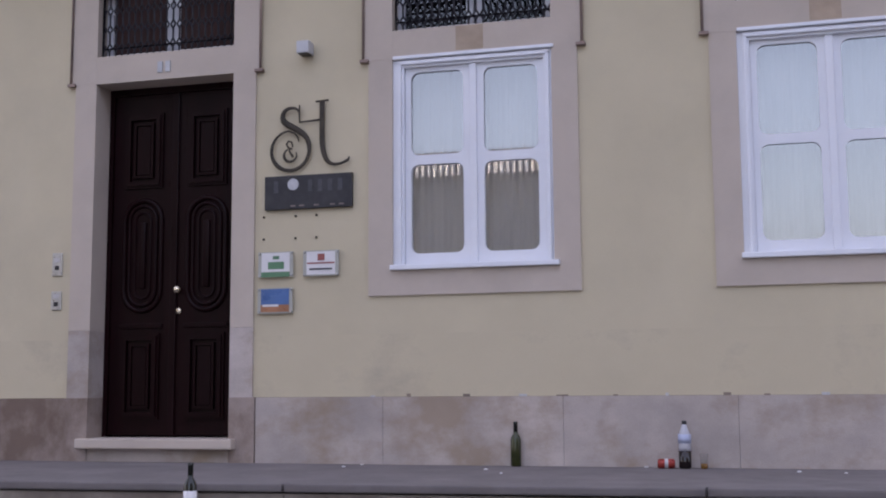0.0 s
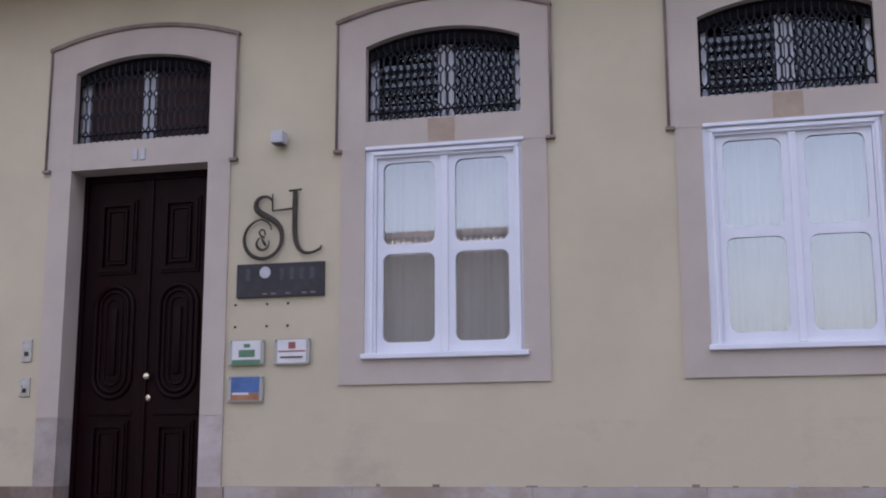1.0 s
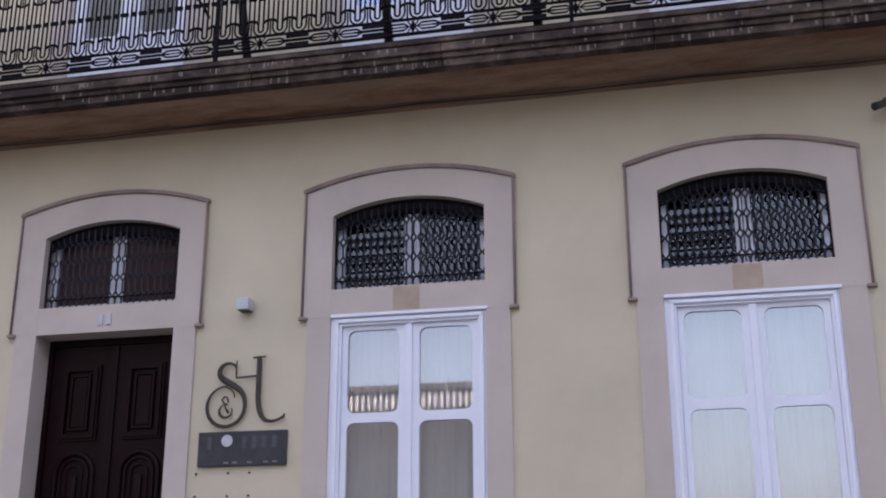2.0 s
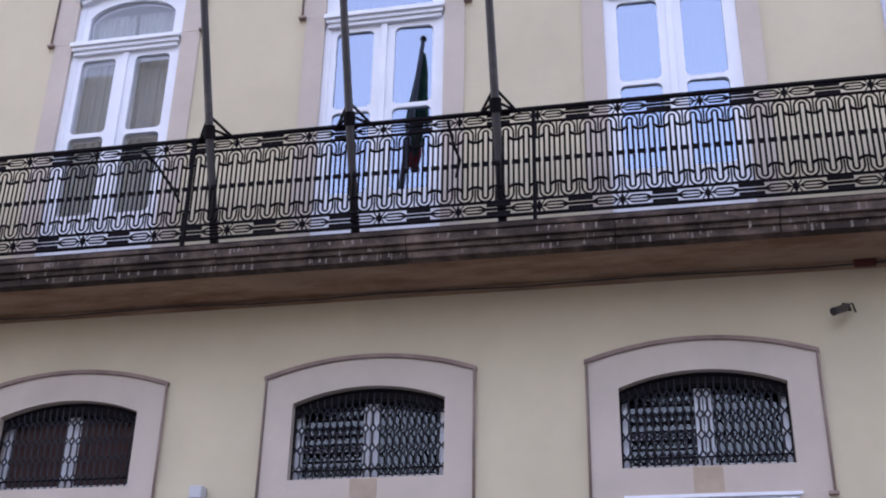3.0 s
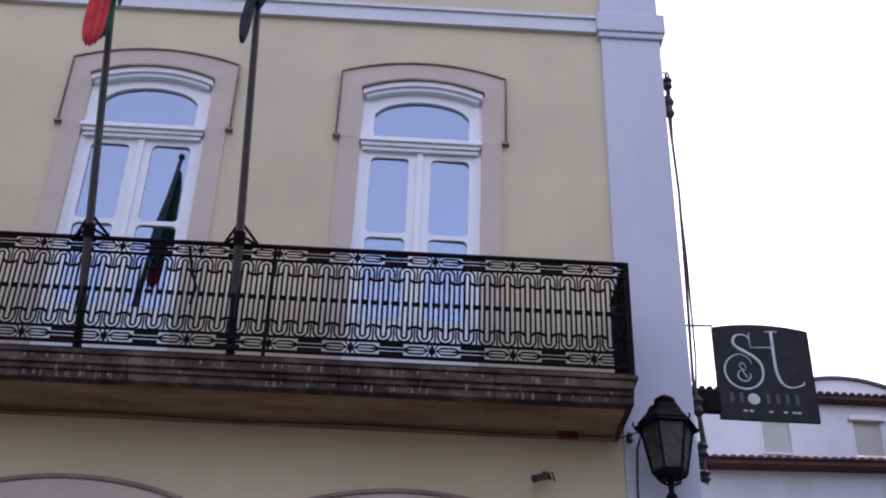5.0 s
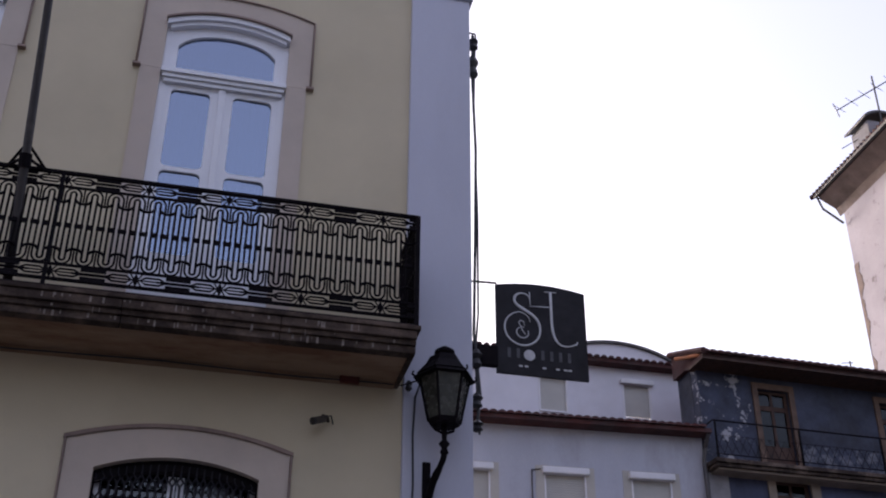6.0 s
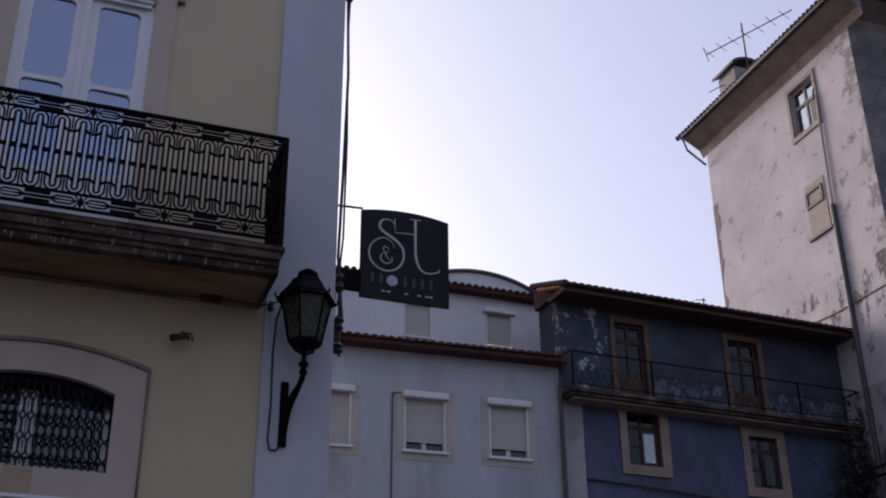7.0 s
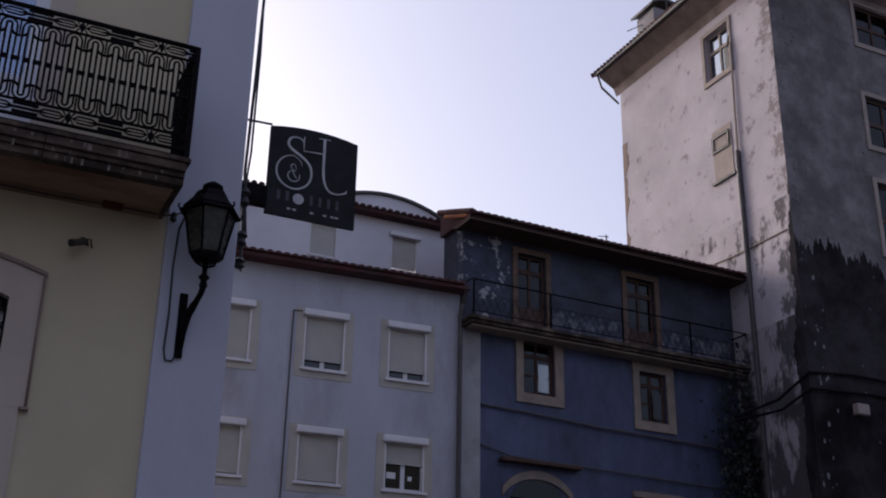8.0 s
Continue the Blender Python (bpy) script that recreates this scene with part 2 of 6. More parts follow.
C_COVE = mat("brownish_eaves_plaster", (0.24, 0.185, 0.165), 0.9, 0.2, 1.5, 30, 0.15, stain=(0.3, 0.25, 0.24), stain_scale=1.2, stain_cut=(0.5, 0.7), stain_amount=0.6)
C_BARE = mat("bare_tan_render", (0.25, 0.18, 0.15), 0.92, 0.2, 2.0, 30, 0.2, stain=(0.12, 0.1, 0.09), stain_scale=2.0, stain_cut=(0.5, 0.65), stain_amount=0.6)
ZINC = mat("zinc_gutter", (0.06, 0.052, 0.052), 0.6, 0.2, 3, 40, 0.1)
CONCRETE = mat("opposite_render", (0.088, 0.092, 0.102), 0.9, 0.1, 0.6, 30, 0.1, stain=(0.065, 0.064, 0.066), stain_scale=0.3, stain_amount=0.5)
GREENGLASS = mat("green_bottle_glass", (0.03, 0.035, 0.008), 0.08, 0.2, 20, 60, 0.0)
BLACKGLASS = mat("dark_bottle_and_pane", (0.008, 0.009, 0.006), 0.08, 0.2, 20, 60, 0.0)
CLEAR = mat("clear_plastic", (0.5, 0.5, 0.54), 0.12, 0.05, 20, 60, 0.0)
COLA = mat("dark_drink", (0.008, 0.004, 0.004), 0.1, 0.1, 20, 60, 0.0)
LABELBLUE = mat("pale_blue_label", (0.42, 0.46, 0.62), 0.4, 0.1, 20, 60, 0.0)
REDCAN = mat("red_can_paint", (0.32, 0.04, 0.03), 0.3, 0.15, 20, 60, 0.0, metal=0.3)
BEER = mat("amber_beer", (0.35, 0.17, 0.03), 0.15, 0.1, 20, 60, 0.0)
PAPER = mat("white_paper", (0.7, 0.68, 0.68), 0.7, 0.04, 10, 90, 0.0)
GREEN = mat("green_print", (0.1, 0.22, 0.12), 0.4, 0.08, 10, 90, 0.0)
REDPRINT = mat("red_print", (0.3, 0.09, 0.08), 0.4, 0.1, 10, 90, 0.0)
BLUEPRINT = mat("blue_print", (0.07, 0.15, 0.36), 0.3, 0.15, 4, 90, 0.0)
SANDPRINT = mat("orange_print", (0.38, 0.17, 0.09), 0.3, 0.15, 6, 90, 0.0)
ACRYL = mat("acrylic_plate", (0.42, 0.42, 0.38), 0.15, 0.05, 10, 90, 0.0)
FLAGRED = mat("red_flag_cloth", (0.5, 0.025, 0.03), 0.85, 0.15, 5, 150, 0.1)
FLAGGREEN = mat("green_flag_cloth", (0.02, 0.1, 0.05), 0.85, 0.15, 5, 150, 0.1)
FLAGYELLOW = mat("yellow_flag_cloth", (0.38, 0.24, 0.015), 0.85, 0.15, 5, 150, 0.1)
FLAGPURPLE = mat("purple_flag_cloth", (0.16, 0.02, 0.06), 0.85, 0.2, 5, 150, 0.1)
FLAGNAVY = mat("dark_navy_flag_cloth", (0.025, 0.025, 0.035), 0.85, 0.2, 5, 150, 0.1)
RUST = mat("rust_red_cloth", (0.1, 0.022, 0.018), 0.9, 0.2, 5, 150, 0.1)


# ---------------------------------------------------------------- mesh helpers
def thing(name, loc=(0, 0, 0), label="", category="", group="", kind=""):
    ob = new(name)
    ob.location = loc
    ob.empty_display_size = 0.2
    return tagged(ob, label, category, group, kind)


def done(bm, name, material):
    me = bpy.data.meshes.new(name)
    bmesh.ops.recalc_face_normals(bm, faces=bm.faces[:])
    bm.to_mesh(me)
    bm.free()
    me.materials.append(material)
    return me


def part(name, bm, material, parent=None, label="", smooth=False):
    me = bm if isinstance(bm, bpy.types.Mesh) else done(bm, name, material)
    if smooth:
        for p in me.polygons:
            p.use_smooth = True
    ob = new(name, me)
    ob.parent = parent
    return tagged(ob, label)


def box(bm, x0, x1, y0, y1, z0, z1, bevel=0.0):
    v = [bm.verts.new((x, y, z)) for x in (x0, x1) for y in (y0, y1) for z in (z0, z1)]
    fs = [bm.faces.new([v[i] for i in q]) for q in ((0, 1, 3, 2), (4, 6, 7, 5), (0, 4, 5, 1), (2, 3, 7, 6), (0, 2, 6, 4), (1, 5, 7, 3))]
    if bevel:
        es = list({e for f in fs for e in f.edges})
        bmesh.ops.bevel(bm, geom=es, offset=bevel, segments=2, affect="EDGES", profile=0.6)
    return bm


def boxes(*dims, bevel=0.0):
    bm = bmesh.new()
    for d in dims:
        box(bm, *d, bevel=bevel)
    return bm


def strip(bm, xs, lo, hi, y0, y1):
    """A solid between two curves z = lo(x) and z = hi(x), from y0 to y1."""
    rows = [[bm.verts.new((x, y, z)) for y, z in ((y0, lo(x)), (y1, lo(x)), (y1, hi(x)), (y0, hi(x)))] for x in xs]
    for a, b in zip(rows, rows[1:]):
        for i in range(4):
            j = (i + 1) % 4
            bm.faces.new((a[i], b[i], b[j], a[j]))
    bm.faces.new(rows[0])
    bm.faces.new(rows[-1][::-1])
    return bm


def arc(hw, z_side, z_top):
    """The height of a segmental arch of half width hw at a distance x from its middle."""
    rise = z_top - z_side
    r = (hw * hw + rise * rise) / (2 * rise)
    return lambda x: z_top - r + math.sqrt(max(r * r - x * x, 0.0))


def span(a, b, n):
    return [a + (b - a) * i / n for i in range(n + 1)]


def ring(bm, outer, hole, r, y0, y1, n=6):
    """A board from y0 to y1 with a round-cornered hole. outer, hole: x0, x1, z0, z1."""
    ox0, ox1, oz0, oz1 = outer
    x0, x1, z0, z1 = hole
    oc = [(ox0, oz0), (ox1, oz0), (ox1, oz1), (ox0, oz1)]
    ic = [(x0 + r, z0 + r, 180), (x1 - r, z0 + r, 270), (x1 - r, z1 - r, 0), (x0 + r, z1 - r, 90)]
    lays = []
    for y in (y0, y1):
        o = [bm.verts.new((x, y, z)) for x, z in oc]
        i = [[bm.verts.new((cx + r * math.cos(radians(a0 + 90 * k / n)), y, cz + r * math.sin(radians(a0 + 90 * k / n)))) for k in range(n + 1)] for cx, cz, a0 in ic]
        for c in range(4):
            d = (c + 1) % 4
            for k in range(n):
                bm.faces.new((o[c], i[c][k], i[c][k + 1]))
            bm.faces.new((o[c], i[c][n], i[d][0], o[d]))
        lays.append((o, [v for c in i for v in c]))
    for a, b in zip(lays[0], lays[1]):
        for k in range(len(a)):
            j = (k + 1) % len(a)
            bm.faces.new((a[k], a[j], b[j], b[k]))
    return bm


def tube(bm, pts, r, n=6, closed=False, flat=1.0):
    """A round (or flattened) bar along points; r a number, or one for each point."""
    pts = [Vector(p) for p in pts]
    rs = r if isinstance(r, (list, tuple)) else [r] * len(pts)
    rings, m = [], len(pts)
    prev = None
    for i, p in enumerate(pts):
        a = pts[(i - 1) % m] if closed or i else p
        b = pts[(i + 1) % m] if closed or i < m - 1 else p
        d = (b - a).normalized()
        if prev is None:
            side = d.cross(Vector((0, 1, 0)))
            if side.length < 0.1:
                side = d.cross(Vector((1, 0, 0)))
        else:
            side = prev - d * prev.dot(d)
        side.normalize()
        prev = side
        up = d.cross(side)
        rings.append([bm.verts.new(p + side * math.cos(6.28319 * k / n) * rs[i] + up * math.sin(6.28319 * k / n) * rs[i] * flat) for k in range(n)])
    for i in range(m if closed else m - 1):
        a, b = rings[i], rings[(i + 1) % m]
        for k in range(n):
            j = (k + 1) % n
            bm.faces.new((a[k], a[j], b[j], b[k]))
    if not closed:
        bm.faces.new(rings[0][::-1])
        bm.faces.new(rings[-1])
    return bm


def lathe(bm, prof, n=14, at=(0, 0, 0)):
    """A turned body: prof is a list of (radius, height)."""
    rings = [[bm.verts.new((at[0] + r * math.cos(6.28319 * k / n), at[1] + r * math.sin(6.28319 * k / n), at[2] + z)) for k in range(n)] for r, z in prof]
    for a, b in zip(rings, rings[1:]):
        for k in range(n):
            j = (k + 1) % n
            bm.faces.new((a[k], a[j], b[j], b[k]))
    bm.faces.new(rings[0][::-1])
    bm.faces.new(rings[-1])
    return bm


def holed(bm, x0, x1, z0, z1, holes, y0, y1):
    """A wall in one piece with rectangular openings (x0, x1, z0, z1) cut through it."""
    xs = sorted({x0, x1, *(min(max(v, x0), x1) for h in holes for v in h[:2])})
    zs = sorted({z0, z1, *(min(max(v, z0), z1) for h in holes for v in h[2:])})
    nx, nz = len(xs) - 1, len(zs) - 1
    solid = {(i, k): not any(h[0] < (xs[i] + xs[i + 1]) / 2 < h[1] and h[2] < (zs[k] + zs[k + 1]) / 2 < h[3] for h in holes) for i in range(nx) for k in range(nz)}
    made = {}

    def vert(i, k, y):
        if (i, k, y) not in made:
            made[i, k, y] = bm.verts.new((xs[i], y, zs[k]))
        return made[i, k, y]

    for (i, k), full in solid.items():
        if not full:
            continue
        for y in (y0, y1):
            bm.faces.new([vert(i + a, k + c, y) for a, c in ((0, 0), (1, 0), (1, 1), (0, 1))])
        for di, dk, e in ((-1, 0, ((0, 0), (0, 1))), (1, 0, ((1, 0), (1, 1))), (0, -1, ((0, 0), (1, 0))), (0, 1, ((0, 1), (1, 1)))):
            if not solid.get((i + di, k + dk), False):
                (a, c), (d, f) = e
                bm.faces.new((vert(i + a, k + c, y0), vert(i + d, k + f, y0), vert(i + d, k + f, y1), vert(i + a, k + c, y1)))
    return bm


def bez(p0, p1, p2, p3, n=10):
    return [tuple((1 - t) ** 3 * a + 3 * (1 - t) ** 2 * t * b + 3 * (1 - t) * t * t * c + t ** 3 * d for a, b, c, d in zip(p0, p1, p2, p3)) for t in (i / n for i in range(n + 1))]


def wavy(bm, x0, x1, z0, z1, y, amp, waves, n=36, drop=0.0):
    """A hanging cloth with upright folds, thin but solid."""
    top, low = [], []
    for i in range(n + 1):
        u = i / n
        x = x0 + (x1 - x0) * u
        d = amp * math.sin(u * waves * 6.28319) + 0.4 * amp * math.sin(u * waves * 2.7 * 6.28319 + 1)
        top.append([bm.verts.new((x, y + d * 0.6 + k, z1)) for k in (0, 0.006)])
        low.append([bm.verts.new((x, y + d + k, z0 - drop * abs(math.sin(u * waves * 3.14)))) for k in (0, 0.006)])
    for i in range(n):
        for k, s in ((0, 1), (1, -1)):
            bm.faces.new((top[i][k], top[i + 1][k], low[i + 1][k], low[i][k])[::s])
        bm.faces.new((top[i][0], top[i][1], top[i + 1][1], top[i + 1][0]))
        bm.faces.new((low[i][0], low[i + 1][0], low[i + 1][1], low[i][1]))
    return bm


# ---------------------------------------------------------------- ground
BAYS = (-4.70, -2.185, 0.335)
UPPER = (-4.74, -2.21, 0.317)


def ground_z(x, y):
    drop = -0.18 - 0.09 * min(max(-2.0 - y, 0), 9)
    return drop


bm = bmesh.new()
gx = [-400, -60, -20, -8, 0, 3, 12, 25, 60, 400]
gy = [-400, -60, -10.4, -6, -3, -2.0, -1.2, 8, 20, 60, 400]
grid = [[bm.verts.new((x, y, ground_z(x, y))) for y in gy] for x in gx]
for i in range(len(gx) - 1):
    for j in range(len(gy) - 1):
        bm.faces.new((grid[i][j], grid[i + 1][j], grid[i + 1][j + 1], grid[i][j + 1]))
tagged(part("road", bm, ASPHALT), "dark worn asphalt street in front of the house", "road", kind="structure")

pavement = thing("pavement", (0, 0, 0), "raised grey pavement along the foot of the yellow house", "pavement", kind="structure")


def skew(bm):
    """The kerb is not quite parallel to the house."""
    for v in bm.verts:
        if v.co.y < -1:
            v.co.y += 0.055 * v.co.x
    return bm


part("paving", skew(boxes((-12, 3.4, -1.515, 0.02, -0.3, 0.0))), PAVE, pavement)
xk = [-12.0, -10.1, -8.3, -6.6, -4.75, -2.9, -0.5, 1.45, 3.4]
for a, b in zip(xk, xk[1:]):
    part("kerbstone", skew(boxes((a + 0.006, b - 0.006, -1.64, -1.518, -0.045, 0.004), bevel=0.012)), PAVE, pavement)
    part("kerb_riser", skew(boxes((a + 0.004, b - 0.004, -1.615, -1.518, -0.3, -0.055))), KERB, pavement)

# ---------------------------------------------------------------- the yellow house: walls
WALL_T = 0.45
house_wall = thing("wall_front", (0, 0, 0), "pale yellow plastered house front with grey stains near its foot", "wall", kind="structure")
bm = bmesh.new()
X0, X1 = -12.0, 2.03
lows, ups = 0.78, 0.73
holes = []
for k, cx in enumerate(BAYS):
    holes.append((cx - lows, cx + lows, 0.0 if k == 0 else 1.24, 4.28))
for cx in UPPER:
    holes.append((cx - ups, cx + ups, 4.75, 8.56))
holed(bm, X0, X1, 0.95, 11.4, [(a, b, max(c, 0.95), d) for a, b, c, d in holes], 0, WALL_T)
for k, cx in enumerate(BAYS):
    f = arc(0.82, 4.05, 4.195)
    strip(bm, span(cx - lows, cx + lows, 20), lambda x: f(x - cx) - 0.01, lambda x: 4.28, 0, WALL_T)
for cx in UPPER:
    f = arc(0.765, 8.343, 8.486)
    strip(bm, span(cx - ups, cx + ups, 20), lambda x: f(x - cx) - 0.01, lambda x: 8.56, 0, WALL_T)
part("plaster_upper", bm, PLASTER, house_wall)
bm = bmesh.new()
holed(bm, X0, X1, 0.49, 0.95, [(BAYS[0] - lows, BAYS[0] + lows, 0.4, 0.95)], 0, WALL_T)
part("plaster_foot", bm, DIRTY, house_wall, "stained plaster above the plinth")

plinth = thing("plinth", (0, 0, 0), "patched pinkish stone plinth with ochre stains", "plinth", kind="structure")
xp = [-12.0, -9.2, -7.1, -5.52]
for a, b in zip(xp, xp[1:]):
    part("plinth_slab", boxes((a + 0.001, b - 0.001, -0.012, WALL_T, 0.0, 0.488), bevel=0.002), SOILED, plinth)
xp = [-3.88, -2.87, -1.54, -0.345, 0.8, 2.03]
for a, b in zip(xp, xp[1:]):
    part("plinth_slab", boxes((a + 0.001, b - 0.001, -0.012, WALL_T, 0.0, 0.488), bevel=0.002), PLINTH, plinth)

pil = thing("corner_pilaster", (0, 0, 0), "pale blue-white rendered corner pilaster with a moulded cap", "pilaster", kind="structure")
part("shaft", boxes((2.03, 2.61, -0.045, 0.6, 0.0, 8.93), bevel=0.012), BLUEWHITE, pil)
part("cap", boxes((2.0, 2.645, -0.075, 0.6, 8.93, 9.0), (1.985, 2.665, -0.095, 0.6, 9.0, 9.24), bevel=0.015), BLUEWHITE, pil)
part("upper_shaft", boxes((2.03, 2.61, -0.045, 0.6, 9.24, 11.4), bevel=0.01), BLUEWHITE, pil)
tagged(part("string_course", boxes((X0, 1.985, -0.05, 0.0, 9.0, 9.2), (X0, 1.985, -0.075, 0.0, 9.16, 9.2)), BANDWHITE), "white moulded band across the yellow wall", "moulding", kind="structure")

# closing walls, floors and roof of the house, unseen but for the shade they give
tagged(part("wall_side", boxes((2.21, 2.6, 0.6, 9.0, -0.2, 11.4)), BLUEWHITE), "pale rendered side wall of the corner house", "wall", kind="structure")
tagged(part("wall_back", boxes((X0, 2.6, 9.0, 9.3, -0.2, 11.4)), ROOM), "plain rear wall of the house", "wall", kind="structure")
tagged(part("wall_left", boxes((X0 - 0.3, X0, 0.0, 9.3, -0.2, 11.4)), ROOM), "plain end wall of the house", "wall", kind="structure")
tagged(part("ceiling", boxes((X0, 2.2, WALL_T, 9.0, 4.55, 4.85)), ROOM), "plain ceiling between the two storeys", "ceiling", kind="structure")
tagged(part("floor", boxes((X0, 2.2, WALL_T, 9.0, -0.2, 0.1)), ROOM), "plain ground floor inside the house", "floor", kind="structure")
tagged(part("roof", boxes((X0 - 0.3, 2.75, -0.35, 9.4, 11.4, 11.75)), TILE), "low tiled roof over the house", "roof", kind="structure")
tagged(part("partition", boxes((X0, 2.2, 2.6, 2.7, 0.1, 4.55), (X0, 2.2, 2.6, 2.7, 4.85, 11.4)), ROOM), "plain inner wall behind the rooms", "wall", kind="structure")

# ---------------------------------------------------------------- stone surrounds


def bead(bm, cx, hw, f, z_end, r):
    """The thin hood bead over the arch and down both sides."""
    pts = [(cx - hw, -0.03, z_end)] + [(x, -0.03, f(x - cx)) for x in span(cx - hw, cx + hw, 22)] + [(cx + hw, -0.03, z_end)]
    return tube(bm, pts, r, 6)


def surround_low(name, cx, door, label):
    s = thing(name, (cx, 0, 0), label, "window surround" if not door else "door surround", kind="structure")
    out, ins = arc(0.835, 4.05, 4.195), arc(0.605, 3.845, 3.962)
    bm = bmesh.new()
    strip(bm, span(-0.605, 0.605, 20), ins, out, -0.02, 0.3)
    part("arch_stone", bm, STONE, s)
    for sx in (-1, 1):
        a, b = sorted((sx * 0.605, sx * 0.835))
        bm = bmesh.new()
        strip(bm, span(a, b, 4), lambda x: 3.02, out, -0.02, 0.3)
        part("ear_stone", bm, STONE, s)
        a, b = sorted((sx * 0.605, sx * 0.795))
        part("jamb_stone", boxes((a, b, -0.018, 0.3, 1.02 if door else 1.44, 3.02)), STONE, s)
        if door:
            part("jamb_stone", boxes((a, b, -0.018, 0.3, 0.49, 1.018)), PLINTH, s, "soiled lower jamb stone")
    part("lintel_stone", boxes((-0.605, 0.605, -0.018, 0.3, 3.015, 3.24)), STONE, s)
    if not door:
        part("apron_stone", boxes((-0.795, 0.795, -0.018, 0.3, 1.23, 1.44)), STONE, s)
        part("repair_patch", boxes((-0.11, 0.1, -0.0205, -0.0175, 3.05, 3.232)), PATCH, s, "squarish ochre patch on the lintel")
    else:
        for sx in (-1, 1):
            a, b = sorted((sx * 0.605, sx * 0.815))
            part("jamb_foot", boxes((a, b, -0.022, 0.3, 0.0, 0.49)), SOILED, s)
        part("foot_block", boxes((-0.605, 0.605, -0.01, 0.3, 0.0, 0.1)), PLINTH, s)
    bm = bead(bmesh.new(), 0, 0.835, out, 3.03, 0.0105)
    part("hood_bead", bm, BEAD, s, "weathered brown bead round the arch", smooth=True)
    part("hood_mould", strip(bmesh.new(), span(-0.85, 0.85, 24), lambda x: out(x * 0.982) - 0.004, lambda x: out(x * 0.982) + 0.024, -0.042, 0.0), BEAD, s)
    for sx in (-1, 1):
        part("bead_stop", boxes((min(sx * 0.79, sx * 0.86), max(sx * 0.79, sx * 0.86), -0.045, 0.0, 3.005, 3.03), bevel=0.006), BEAD, s)
    return s


surround_low("door_surround", BAYS[0], True, "pinkish stone arched surround of the house door")
surround_low("window_surround_1", BAYS[1], False, "pinkish stone arched surround of a ground floor window")
surround_low("window_surround_2", BAYS[2], False, "pinkish stone arched surround of a ground floor window")


def surround_up(name, cx):
    s = thing(name, (cx, 0, 0), "pinkish stone arched surround of a balcony window", "window surround", kind="structure")
    out, ins = arc(0.78, 8.343, 8.486), arc(0.56, 8.115, 8.24)
    bm = bmesh.new()
    strip(bm, span(-0.56, 0.56, 20), ins, out, -0.02, 0.3)
    part("arch_stone", bm, STONE, s)
    for sx in (-1, 1):
        a, b = sorted((sx * 0.56, sx * 0.78))
        bm = bmesh.new()
        strip(bm, span(a, b, 4), lambda x: 7.57, out, -0.02, 0.3)
        part("ear_stone", bm, STONE, s)
        a, b = sorted((sx * 0.56, sx * 0.745))
        part("jamb_stone", boxes((a, b, -0.018, 0.3, 4.85, 7.57)), STONE, s)
        part("bead_stop", boxes((min(sx * 0.74, sx * 0.81), max(sx * 0.74, sx * 0.81), -0.055, 0.0, 7.555, 7.58), bevel=0.006), BEAD, s)
    part("hood_bead", bead(bmesh.new(), 0, 0.78, out, 7.58, 0.0105), BEAD, s, "weathered brown bead round the arch", smooth=True)


for k, cx in enumerate(UPPER):
    surround_up("balcony_surround_%d" % (k + 1), cx)

# ---------------------------------------------------------------- ground floor windows


def low_window(name, cx, label):
    w = thing(name, (cx + 0.012, 0, 1.44), label, "window", kind="structure")
    h = 1.575
    bm = boxes((-0.625, -0.53, 0.0, 0.12, 0.0, h), (0.53, 0.62, 0.0, 0.12, 0.0, h), (-0.53, 0.53, 0.0, 0.12, h - 0.065, h))
    part("window_frame", bm, WHITE, w)
    part("frame_moulding", boxes((-0.575, -0.548, -0.022, 0.0, 0.0, h - 0.03), (0.548, 0.575, -0.022, 0.0, 0.0, h - 0.03), (-0.575, 0.575, -0.022, 0.0, h - 0.045, h - 0.018), bevel=0.004), WHITE, w)
    part("cornice_lip", boxes((-0.612, 0.612, -0.035, 0.02, h - 0.004, h + 0.022), bevel=0.005), WHITE, w)
    part("window_sill", boxes((-0.632, 0.632, -0.055, 0.1, -0.024, 0.014), bevel=0.006), WHITE, w)
    for sx in (-1, 1):
        a, b = (-0.528, -0.003) if sx < 0 else (0.003, 0.528)
        leaf = thing("casement", (0, 0, 0))
        leaf.parent = w
        pa, pb = (-0.485, -0.082) if sx < 0 else (0.076, 0.48)
        zm = 0.803
        part("leaf_frame", ring(bmesh.new(), (a, b, zm, h - 0.06), (pa, pb, zm + 0.037, h - 0.1), 0.06, 0.03, 0.075), WHITE, leaf)
        part("leaf_frame", ring(bmesh.new(), (a, b, 0.02, zm), (pa, pb, 0.1, zm - 0.035), 0.06, 0.03, 0.075), WHITE, leaf)
        part("pane", boxes((pa - 0.02, pb + 0.02, 0.05, 0.054, zm + 0.01, h - 0.08)), GLASS, leaf).visible_shadow = False
        part("pane", boxes((pa - 0.02, pb + 0.02, 0.05, 0.054, 0.08, zm - 0.01)), GLASS, leaf).visible_shadow = False
    part("meeting_bead", boxes((-0.031, 0.025, 0.008, 0.031, 0.02, h - 0.066), bevel=0.006), WHITE, w)
    return w


